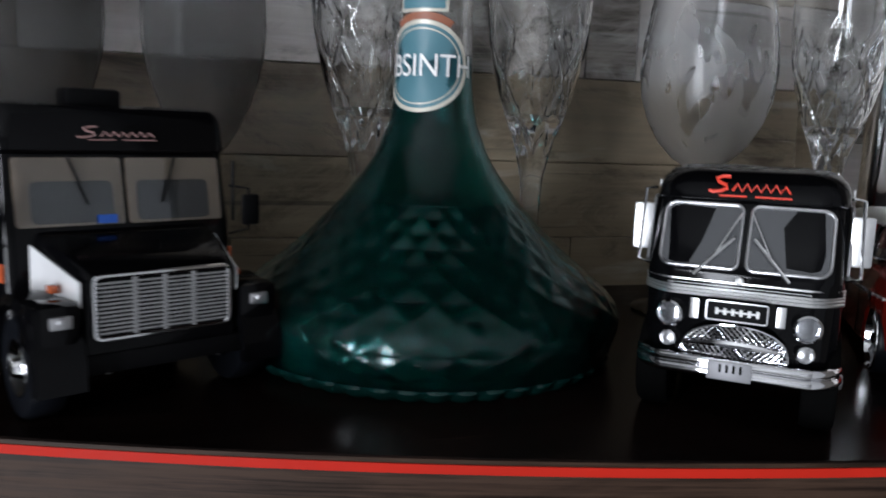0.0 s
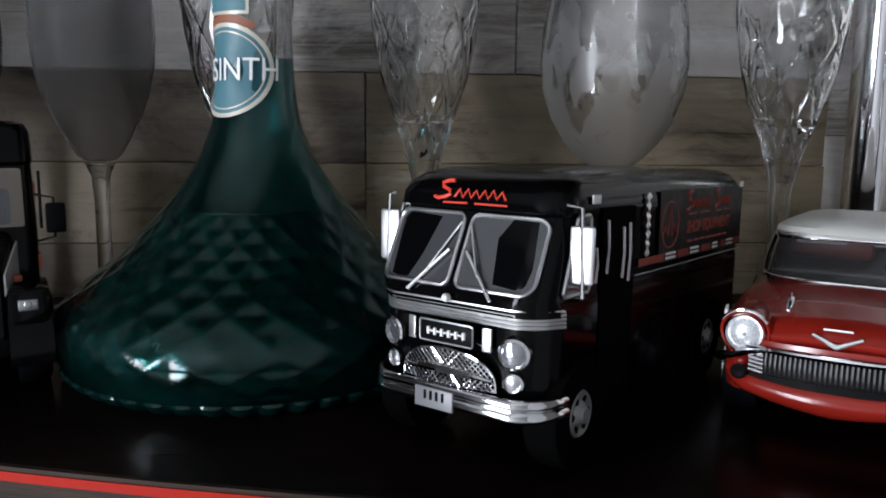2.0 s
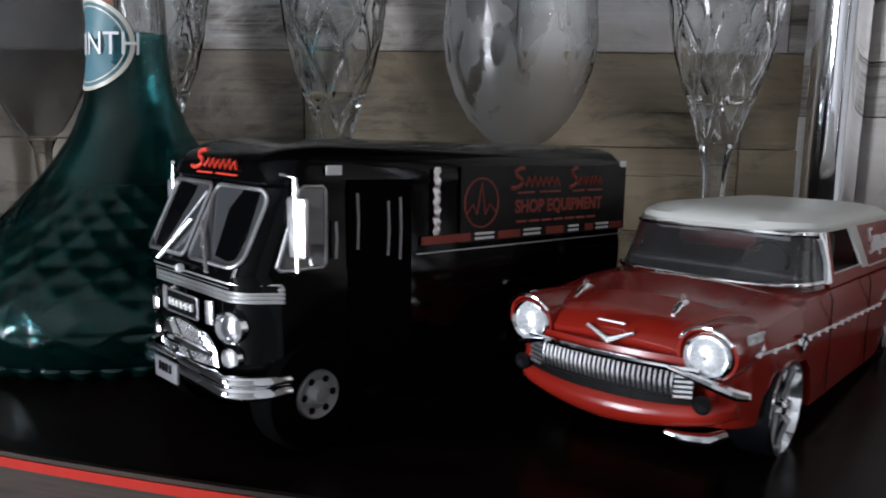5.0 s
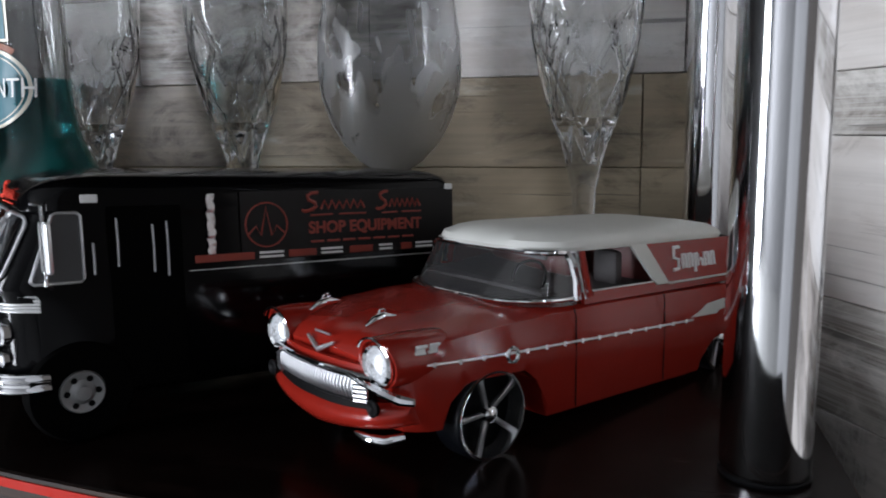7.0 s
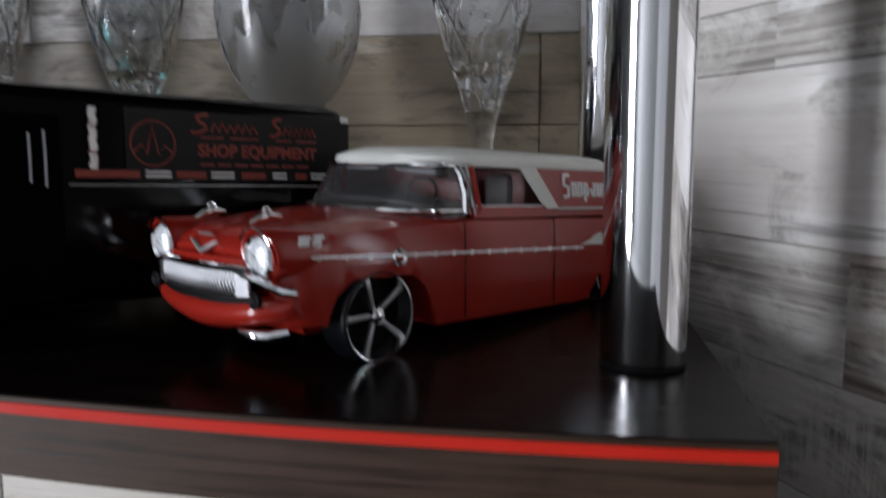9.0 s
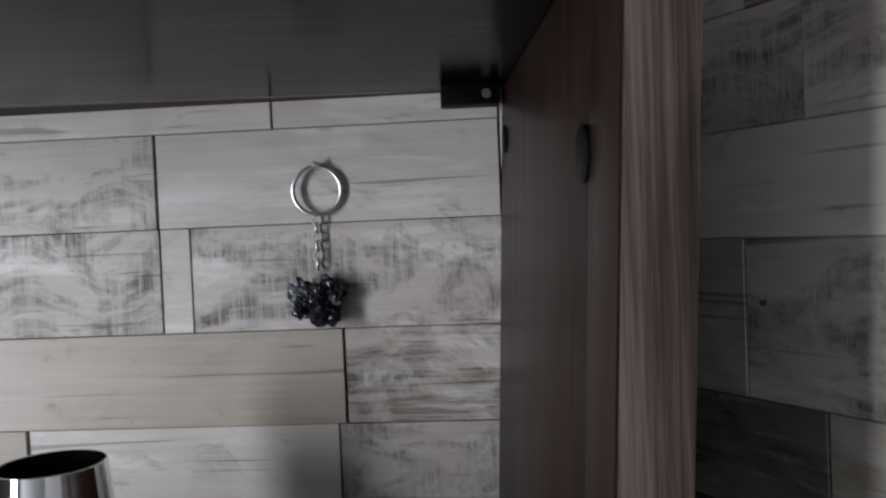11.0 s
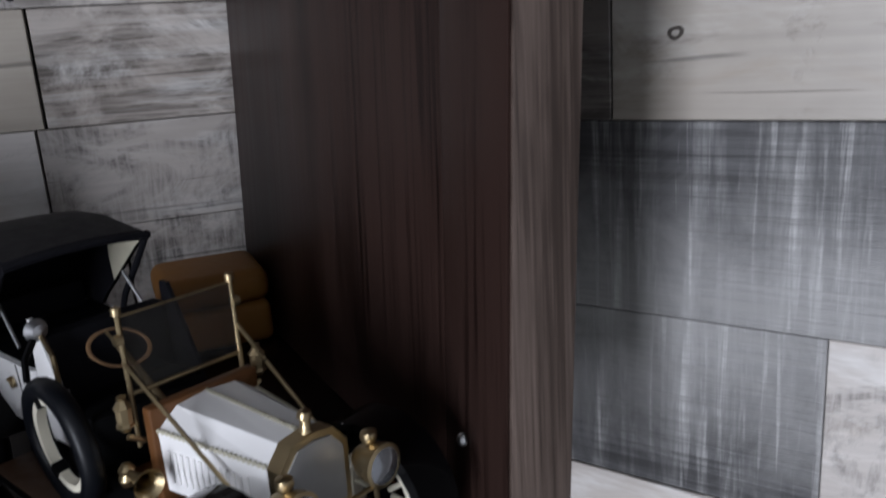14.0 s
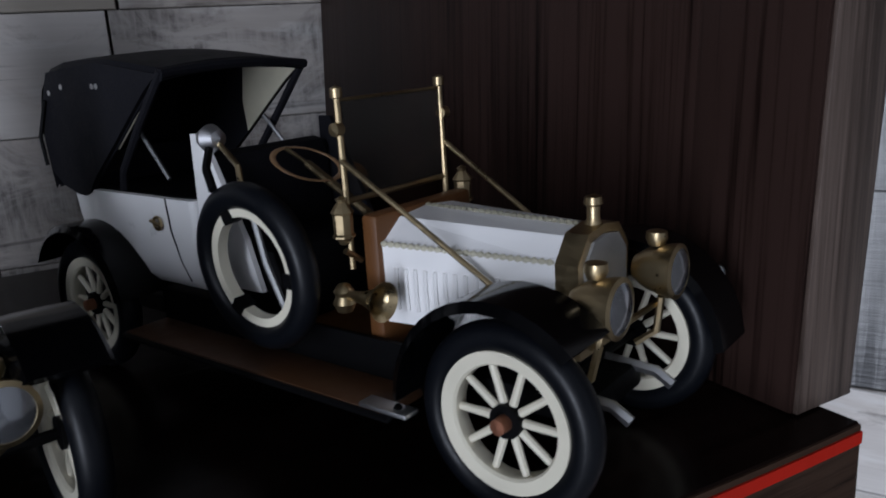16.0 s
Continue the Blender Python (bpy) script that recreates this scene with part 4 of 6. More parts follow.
    P("grille_rim", tube([(fx + 0.0004, a, b) for a, b in arch + arch[:1]], 0.0004, 6), M_chrome, gr)
    P("horn_ball", lathe([(0.0, 0.0), (0.0011, 0.0004), (0.0013, 0.0013), (0.0009, 0.0022), (0.0, 0.0025)], 16, 'X', (0.0022, 0.0, 0.0496)), M_letter)
    bp = [(x + 0.0034, y) for x, y in rrect(-0.05, fx, -0.0300, 0.0300, 0.004, 0.0085, 9)]
    bp = sorted([p for p in bp if p[0] > -0.009], key=lambda p: p[1])
    bp = [(-0.0085, -0.0300)] + [p for p in bp] + [(-0.0085, 0.0300)]
    bump = P("bumper", tube([(x, y, 0.0196) for x, y in bp], 0.0018, 10), M_chrome, v, "double chrome bumper")
    P("bumper_rail", tube([(x, y, 0.0229) for x, y in bp], 0.0016, 10), M_chrome, bump)
    bx = fx + 0.0050
    pl = P("number_plate", box((bx, -0.0068, 0.0188), (bx + 0.0008, 0.0062, 0.0246), 0.0003), M_plate, bump, "pale plate with dark bars")
    P("plate_bars", strokes_mesh([([(-0.0030 + 0.0020 * i, 0.0214), (-0.0030 + 0.0020 * i, 0.0238)], 0.0004) for i in range(4)], lambda u, t: (bx + 0.0008, u, t)), M_matt, pl)
    P("brow_logo", strokes_mesh([([(-0.0112 + a, 0.0746 + b) for a, b in pts], t * 1.0) for pts, t in script_mark(0.0245, 0.0070)], lambda u, t: (-0.0077 - 0.35 * max(0, t - 0.0765), u, t)), M_logo, v, "bright red script strokes")
    for x in (-0.0200, -0.128):
        for s in (-1, 1):
            # tyres take the unlit black, so they stay as dark as in shade
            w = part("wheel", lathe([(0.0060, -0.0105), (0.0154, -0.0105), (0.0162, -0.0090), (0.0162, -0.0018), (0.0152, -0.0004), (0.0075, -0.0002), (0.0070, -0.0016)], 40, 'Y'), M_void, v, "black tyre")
            w.matrix_local = pose(x, s * 0.0312, 0.0162, 0, 0, 0 if s > 0 else 180)
            hub = part("hub", lathe([(0.0070, -0.0012), (0.0064, -0.0003), (0.0040, -0.0010), (0.0026, 0.0002), (0.0022, 0.0012), (0.0, 0.0014)], 32, 'Y'), M_dull, w, "dull grey wheel disc")
            for i in range(6):
                a = i * math.pi / 3
                part("hub_hole", lathe([(0.0, 0.0), (0.0010, 0.0), (0.0010, 0.0004), (0.0, 0.0004)], 12, 'Y', (0.0047 * math.cos(a), -0.0009, 0.0047 * math.sin(a))), M_matt, w)
    # underside darkened with the same unlit black
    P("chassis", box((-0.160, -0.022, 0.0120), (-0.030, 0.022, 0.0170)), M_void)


def _oval(sgn):
    out = []
    for u, z in rrect(0.0013, 0.0252, 0.0010, 0.0206, 0.0022, 0.0034):
        out.append((sgn * u, z / 0.0214))
    return out


step_van()


def wagon():
    S = 0.045
    c = thing("station_wagon", pose(0.287, 0.2365, 0, 0, 0, -124.8), "deep red model station wagon with an off-white roof and chrome grille", "model car")

    def sh(bm):
        return warp(bm, lambda x, y, z: (x, y, z + S * x))

    def P(name, bm, m, parent=c, label="", smooth=True):
        return part(name, sh(bm), m, parent, label, smooth)

    st = [(0.0045, 0.0290, 0.0345, 0.0330), (0.0020, 0.0312, 0.0375, 0.0360), (-0.004, 0.0335, 0.0402, 0.0380), (-0.018, 0.0355, 0.0428, 0.0398), (-0.041, 0.0366, 0.0450, 0.0418),
          (-0.080, 0.0364, 0.0446, 0.0428), (-0.130, 0.0362, 0.0442, 0.0426), (-0.170, 0.0356, 0.0438, 0.0420), (-0.189, 0.0338, 0.0415, 0.0398), (-0.196, 0.0305, 0.0360, 0.0345)]
    axles = ((-0.0313, 0.0362, 0.0130), (-0.1640, 0.0350, 0.0120))
    xs = [s[0] for s in st] + [-0.006 - 0.0025 * i for i in range(76)]
    xs = sorted(set(round(x, 4) for x in xs if x >= -0.196), reverse=True)
    rings = []
    for x in xs:
        w, zc, zs = [float(np.interp(-x, [-s[0] for s in st], [s[k] for s in st])) for k in (1, 2, 3)]
        zb = 0.0132 if x > -0.0128 else 0.0088
        zw = zb
        for ax, half_w, top in ((-0.0335, 0.0220, 0.0288), (-0.1635, 0.0165, 0.0215)):
            if abs(x - ax) < half_w:
                zw = max(zw, zb + (top - zb) * (1 - ((x - ax) / half_w) ** 2) ** 0.5)
        crease = 0.0262
        half = [(0.0, zc), (0.30 * w, zc - 0.0002), (0.60 * w, zc - 0.0012), (0.80 * w, zs + 0.0008), (0.93 * w, zs - 0.0012), (0.985 * w, 0.0345), (w, crease + 0.004), (w * 1.002, crease),
                (w * 0.995, max(0.0215, zw)), (w * 0.985, max(0.0125, zw)), (w * 0.965, zw), (w * 0.62, zw), (w * 0.62, zb), (0.0, zb)]
        k = max(0.0, min(1.0, (x + 0.016) / 0.0205))

        def bow(y, z):
            return x - k * (4.8 * y * y + 0.55 * max(0.0, 0.0215 - z))
        rings.append([(bow(y, z), y, z) for y, z in half] + [(bow(y, z), -y, z) for y, z in half[::-1][1:-1]])
    body = P("body", skin(rings), M_carred)
    # glasshouse and roof
    ws_rows = [[(-0.0470 - (z - 0.0425) * 0.80 * (1 - 0.85 * u * u) - 0.0272 * u * u * abs(u), (0.0322 - (z - 0.0425) * 0.17) * math.sin(u * 1.5708), z) for u in [-1 + i / 12 for i in range(25)]] for z in (0.0425, 0.0485, 0.0545, 0.0605)]
    scr = P("windscreen", skin(ws_rows, None, False), M_haze, c, "clear wrap-around windscreen")
    scr.visible_shadow = False
    P("dashboard", box((-0.0700, -0.0280, 0.0430), (-0.0620, 0.0280, 0.0470), 0.002), M_seatgrey, c, "dim grey dashboard")
    P("cabin_floor", slab(rrect(-0.1740, -0.0474, -0.0318, 0.0318, 0.010, 0.028, 8), 0.0440, 0.0455, 'Z'), M_seatgrey, c, "dim grey cabin inside", False)
    P("steering_wheel", warp(ring(0.0062, 0.0005, 'X', (0, 0, 0), 28, 6), lambda x, y, z: (-0.0700 + x - z * 0.4, 0.0150 + y, 0.0490 + z * 0.9)), M_matt)
    P("front_seat", box((-0.1040, -0.0255, 0.0450), (-0.0975, 0.0040, 0.0545), 0.0030), M_maroon, c, "low dark red seat back")
    P("front_seat", box((-0.1078, 0.0150, 0.0450), (-0.1034, 0.0262, 0.0578), 0.0020), M_seatgrey, c, "pale grey seat back")
    # added sheet: blocks the far side windows so the cabin looks dark
    P("far_lining", box((-0.1210, -0.0298, 0.0450), (-0.0800, -0.0290, 0.0592)), M_maroon, c, "dark red sheet added to darken the far windows", False)
    for zz in (-1, 1):
        P("sun_visor", box((-0.0715, zz * 0.0130 - 0.0085, 0.0560), (-0.0700, zz * 0.0130 + 0.0085, 0.0592), 0.0005), M_interior, c, "pale sun visor")
    P("rear_bench", box((-0.1300, -0.0270, 0.0430), (-0.1240, 0.0270, 0.0530), 0.0025), M_maroon, c, "dark red rear bench")
    # added panel: closes the view to the rear and keeps the inside dim
    P("partition", box((-0.1230, -0.0288, 0.0440), (-0.1215, 0.0288, 0.0592), 0.0004), M_maroon, c, "dark red panel added to darken the cabin behind the seats")
    P("rear_window", box((-0.1765, -0.0280, 0.0440), (-0.1755, 0.0280, 0.0600)), M_pane, c, "dark rear window", False)
    rf = [(0.0598, -0.175, -0.0600, 0.0302, 0.013, 0.021), (0.0612, -0.1755, -0.0588, 0.0306, 0.013, 0.021), (0.0630, -0.1745, -0.0600, 0.0299, 0.013, 0.020), (0.0648, -0.171, -0.0645, 0.0272, 0.012, 0.019),
          (0.0660, -0.163, -0.0685, 0.0215, 0.011, 0.015), (0.0666, -0.150, -0.0820, 0.0125, 0.008, 0.010)]
    P("roof", skin([[(x, y, z) for x, y in rrect(a, b, -h, h, r0, r1, 10)] for z, a, b, h, r0, r1 in rf]), M_offwhite, c, "off-white roof")
    P("windscreen_trim", tube([(x + 0.0003, y * 1.004, 0.0448) for x, y, z in ws_rows[0]], 0.0007, 8), M_chrome, c, "chrome windscreen moulding")
    P("windscreen_trim", tube([(x + 0.0004, y * 1.004, 0.0595) for x, y, z in ws_rows[3]], 0.0009, 8), M_chrome, c, "chrome windscreen moulding")
    for s in (-1, 1):
        P("front_pillar", tube([(-0.0738, s * 0.0324, 0.0440), (-0.0742, s * 0.0318, 0.0505), (-0.0738, s * 0.0299, 0.0570), (-0.0722, s * 0.0288, 0.0598)], 0.0015, 8), M_chrome, c, "chrome pillar")
        P("vent_pillar", tube([(-0.0782, s * 0.0326, 0.0440), (-0.0765, s * 0.0298, 0.0600)], 0.0008, 8), M_chrome)
        def on(x, z, out):
            return x, s * (0.0328 - (z - 0.0425) * 0.190 + out), z
        P("door_frame", tube([(-0.0808, s * 0.0321, 0.0446), (-0.0790, s * 0.0294, 0.0598)], 0.0014, 8), M_carred, c, "red door pillar")
        belt = [(-0.0770, 0.0424), (-0.0770, 0.0462), (-0.1736, 0.0458), (-0.1736, 0.0424)]
        P("window_belt", skin([[on(x, z, -0.0012) for x, z in belt], [on(x, z, 0.0004) for x, z in belt]]), M_carred, c, "red door top", False)
        P("belt_trim", tube([on(-0.0775, 0.0464, 0.0002), on(-0.1190, 0.0463, 0.0002)], 0.0004, 6), M_steel)
        pil = [(-0.1055, 0.0602), (-0.1148, 0.0602), (-0.1262, 0.0452), (-0.1185, 0.0452)]
        P("rear_pillar", skin([[on(x, z, 0.0) for x, z in pil], [on(x, z, 0.0011) for x, z in pil]]), M_offwhite, c, "slanted off-white pillar", False)
        qp = [(-0.1146, 0.0600), (-0.1715, 0.0600), (-0.1735, 0.0452), (-0.1260, 0.0452)]
        qpn = P("quarter_panel", skin([[on(x, z, 0.0) for x, z in qp], [on(x, z, 0.0008) for x, z in qp]]), M_carred, c, "red rear quarter panel", False)
        P("quarter_trim", tube([on(-0.1258, 0.0452, 0.0012), on(-0.1735, 0.0452, 0.0012)], 0.0004, 6), M_offwhite, qpn)
        bars = [([(0.1352, 0.0578), (0.1318, 0.0578), (0.1312, 0.0540), (0.1342, 0.0532), (0.1336, 0.0498), (0.1300, 0.0496)], 0.00075)]
        u = 0.1366
        for wd, lo, hi in ((0.0024, 0.0496, 0.0548), (0.0026, 0.0496, 0.0548), (0.0024, 0.0478, 0.0546), (0.0014, 0.0518, 0.0524), (0.0026, 0.0496, 0.0546), (0.0026, 0.0496, 0.0546)):
            bars += [([(u, lo), (u + 0.0003, hi), (u + wd, hi)], 0.0006), ([(u + wd, hi), (u + wd - 0.0003, 0.0498)], 0.0006)]
            u += wd + 0.0017
        P("quarter_logo", strokes_mesh(bars, lambda a, b: on(-a, b, 0.0010)), M_letter, qpn, "white block strokes")
        side = [(-0.0015 - 0.137 * i / 20, 0.0331 - 0.0030 * i / 20) for i in range(21)]
        def flank(x, z, out=0.0):
            w = float(np.interp(-x, [-q[0] for q in st], [q[1] for q in st]))
            return x, s * (w * (1.0 if z < 0.0315 else 0.992) + out), z
        P("side_moulding", tube([flank(x, z, 0.0002) for x, z in side], 0.00042, 6), M_silver, c, "thin chrome side moulding")
        b3 = bmesh.new()
        for i in range(15):
            x = -0.010 - i * 0.0088
            tube([flank(x, 0.0331 - 0.0030 * (-x) / 0.137 - 0.0007, 0.0005), flank(x - 0.0006, 0.0331 - 0.0030 * (-x) / 0.137 + 0.0007, 0.0005)], 0.0005, 6, b3)
        P("moulding_clip", b3, M_silver)
        sw = [(-0.1370, 0.0312), (-0.1430, 0.0326), (-0.1490, 0.0352), (-0.1590, 0.0360), (-0.1880, 0.0368), (-0.1880, 0.0296)]
        P("side_flash", skin([[flank(x, z, 0.0001) for x, z in sw], [flank(x, z, 0.0005) for x, z in sw]]), M_offwhite, c, "off-white side flash", False)
        P("fender_badge", strokes_mesh([([(0.0040, 0.0366), (0.0075, 0.0366), (0.0072, 0.0374), (0.0045, 0.0374), (0.0047, 0.0384), (0.0080, 0.0384)], 0.0005), ([(0.0085, 0.0367), (0.0110, 0.0369), (0.0112, 0.0378), (0.0090, 0.0377), (0.0092, 0.0386), (0.0120, 0.0387)], 0.0005)], lambda a, b: flank(-a, b, 0.0003)), M_letter, c, "small pale badge")
        P("fender_ring", ring(0.0022, 0.0006, 'Y', (-0.0390, s * 0.0370, 0.0318), 24, 6), M_chrome, c, "small chrome hook badge")
        P("door_seam", tube([flank(-0.0690, z, 0.0) for z in (0.0100, 0.0200, 0.0300, 0.0400)] + [(-0.0690, s * 0.0352, 0.0425)], 0.00022, 5), M_matt)
        P("door_seam", tube([flank(-0.1195, z, 0.0) for z in (0.0100, 0.0200, 0.0300, 0.0400)] + [(-0.1195, s * 0.0352, 0.0425)], 0.00022, 5), M_matt)
        hy, hz = s * 0.0262, 0.0336
        pod = []
        for k, (px, pr) in enumerate(((-0.026, 0.0072), (-0.016, 0.0080), (-0.006, 0.0082), (0.0015, 0.0079), (0.0032, 0.0075), (0.0030, 0.0068), (-0.0015, 0.0064))):
            pod.append([(px + (0.16 * pr * math.sin(a) if k > 2 else 0) - (0.10 * pr * s * math.cos(a) if k > 2 else 0), hy + pr * math.cos(a), hz + pr * math.sin(a) * 0.94) for a in [2 * math.pi * q / 30 for q in range(30)]])
        P("headlamp_pod", skin(pod), M_carred, c, "red hooded headlamp pod")
        P("headlamp", lathe([(0.0062, -0.0010), (0.0063, 0.0004), (0.0056, 0.0012), (0.0049, 0.0006)], 36, 'X', (0.0030, hy, hz - 0.0004)), M_chrome, c, "chrome headlamp rim")
        P("headlamp_lens", lathe([(0.0050, 0.0004), (0.0040, 0.0012), (0.0022, 0.0018), (0.0, 0.0020)], 32, 'X', (0.0030, hy, hz - 0.0004)), M_headlamp, c, "white headlamp lens")
        P("lens_centre", lathe([(0.0, 0.0), (0.0007, 0.0), (0.0005, 0.0004), (0.0, 0.0005)], 14, 'X', (0.0049, hy, hz - 0.0004)), M_dull)
        P("brow_trim", tube([(0.0040 + 0.16 * 0.0076 * math.sin(a), hy + 0.0077 * math.cos(a), hz + 0.0073 * math.sin(a)) for a in [radians(30 + 12 * q) for q in range(11)]], 0.0004, 6), M_chrome)
        P("hood_rocket", tube([(-0.0015, s * 0.0147, 0.0412), (-0.0045, s * 0.0147, 0.0428), (-0.0075, s * 0.0147, 0.0436), (-0.0125, s * 0.0147, 0.0432)], [0.0004, 0.0011, 0.0013, 0.0003], 10), M_chrome, c, "chrome bonnet ornament")
        P("rocket_ring", ring(0.0012, 0.00028, 'Y', (-0.0075, s * 0.0147, 0.0446), 18, 6), M_chrome)
        P("bumper_wing", tube([(0.0075, s * 0.0180, 0.0296), (0.0066, s * 0.0240, 0.0282), (0.0040, s * 0.0290, 0.0262), (0.0010, s * 0.0330, 0.0244), (-0.0025, s * 0.0350, 0.0236)], [0.0006, 0.0010, 0.0014, 0.0016, 0.0012], 8), M_chrome, c, "curved chrome bumper end")
        P("bumper_eye", lathe([(0.0, 0.0), (0.0022, 0.0), (0.0025, 0.0012), (0.0018, 0.0016), (0.0, 0.0010)], 20, 'X', (0.0048, s * 0.0268, 0.0214)), M_matt, c, "dark round bumper pod")
        if s > 0:
            P("bumper_tip", tube([(0.0045, s * 0.0170, 0.0116), (0.0040, s * 0.0220, 0.0110), (0.0016, s * 0.0270, 0.0110), (-0.0030, s * 0.0300, 0.0122)], [0.0008, 0.0016, 0.0019, 0.0014], 10), M_chrome, c, "chrome under-bumper bar")
        for ax, ay, az in axles:
            w = part("wheel", lathe([(0.0100, -0.0110), (0.0136, -0.0110), (0.0141, -0.0095), (0.0141, -0.0018), (0.0139, -0.0006), (0.0136, -0.0002), (0.0133, -0.0010)], 56, 'Y'), M_tyre, c, "black low-profile tyre")
            w.matrix_local = pose(ax, s * ay, az, 0, 17 * s, 0 if s > 0 else 180)
            part("rim", lathe([(0.0135, -0.0010), (0.0134, 0.0003), (0.0127, 0.0003), (0.0123, -0.0020), (0.0117, -0.0045)], 56, 'Y'), M_chrome, w, "chrome rim")
            part("dish", lathe([(0.0126, -0.0060), (0.0, -0.0060)], 32, 'Y'), M_matt, w)
            for i in range(5):
                a = 2 * math.pi * i / 5
                b3 = box((-0.0006, -0.0030, 0.0012), (0.0006, -0.0014, 0.0127), 0.0003)
                for vv in b3.verts:
                    k = 1 - 0.45 * (vv.co.z - 0.0012) / 0.0104
                    x, z = vv.co.x * (2 - k), vv.co.z
                    vv.co = Vector((x * math.cos(a) - z * math.sin(a), vv.co.y - 0.0006 * (1 - vv.co.z / 0.0116), x * math.sin(a) + z * math.cos(a)))
                part("spoke", b3, M_steel, w, "dark polished spoke")
            part("hub_cap", lathe([(0.0026, -0.0030), (0.0024, -0.0006), (0.0014, 0.0002), (0.0, 0.0004)], 20, 'Y'), M_chrome, w)
    # nose
    def nose(y):
        return 0.0085 - 5.2 * y * y
    lip = []
    for i in range(29):
        y = -0.0322 + 0.0644 * i / 28
        x = nose(y) + (0.0 if abs(y) < 0.027 else -(abs(y) - 0.027) * 1.1) - 0.0008
        q = 1 - 9 * abs(y) ** 1.0 * 1.1
        lip.append([(x - 0.0050 + 0.0062 * math.cos(a), y, 0.0156 + 3.6 * y * y + 0.0052 * math.sin(a) * q) for a in [2 * math.pi * k / 14 for k in range(14)]])
    P("front_bumper", skin(lip), M_carred, c, "red painted front bumper")
    gb2 = []
    for i in range(25):
        y = -0.0235 + 0.047 * i / 24
        x = nose(y) - 0.0030
        gb2.append([(x, y, 0.0206), (x + 0.0024, y, 0.0216), (x + 0.0026, y, 0.0276), (x, y, 0.0288)])
    gr = P("grille", skin(gb2), M_matt, c, "dark grille opening")
    b3 = bmesh.new()
    for i in range(28):
        y = -0.0190 + 0.038 * i / 27
        tube([(nose(y) - 0.0018, y, 0.0208), (nose(y) - 0.0004, y, 0.0232), (nose(y) + 0.0003, y, 0.0258), (nose(y) - 0.0004, y, 0.0284)], 0.00036, 6, b3)
    for e in (-1, 1):
        lamp = bmesh.new()
        for k in range(5):
            z = 0.0222 + 0.0013 * k
            tube([(nose(e * 0.0196), e * 0.0196, z), (nose(e * 0.0240) - 0.0003, e * 0.0240, z + 0.0004)], 0.0006, 6, lamp)
        P("side_grating", lamp, M_ribs, gr, "pale grating at the grille end")
    P("grille_ribs", b3, M_ribs, gr, "fine vertical ribs")
    # matt black strip put in for the shade at the foot of the ribs
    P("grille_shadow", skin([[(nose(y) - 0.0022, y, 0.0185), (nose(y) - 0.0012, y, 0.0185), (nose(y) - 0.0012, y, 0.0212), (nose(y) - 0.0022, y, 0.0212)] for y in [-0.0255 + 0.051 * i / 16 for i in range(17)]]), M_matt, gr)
    P("grille_top", tube([(nose(y) - 0.0008, y, 0.0294) for y in [-0.025 + 0.05 * i / 16 for i in range(17)]], 0.0008, 8), M_chrome, gr)
    vx = 0.0050
    P("v_badge", tube([(vx - 0.0006, -0.0068, 0.0358), (vx + 0.0004, 0.0, 0.0328), (vx - 0.0006, 0.0068, 0.0358)], [0.0005, 0.0009, 0.0005], 8), M_silver, c, "chrome chevron badge")
    P("nose_script", tube([(vx - 0.0016, -0.0040, 0.0376), (vx - 0.0014, 0.0040, 0.0376)], 0.0004, 6), M_steel, c, "small pale script bar")
    P("grille_gap", skin([[(nose(y) - 0.0040, y, 0.0284), (nose(y) - 0.0022, y, 0.0284), (nose(y) - 0.0026, y, 0.0318), (nose(y) - 0.0048, y, 0.0318)] for y in [-0.023 + 0.046 * i / 16 for i in range(17)]]), M_carred, gr, "red nose panel above the grille")


wagon()


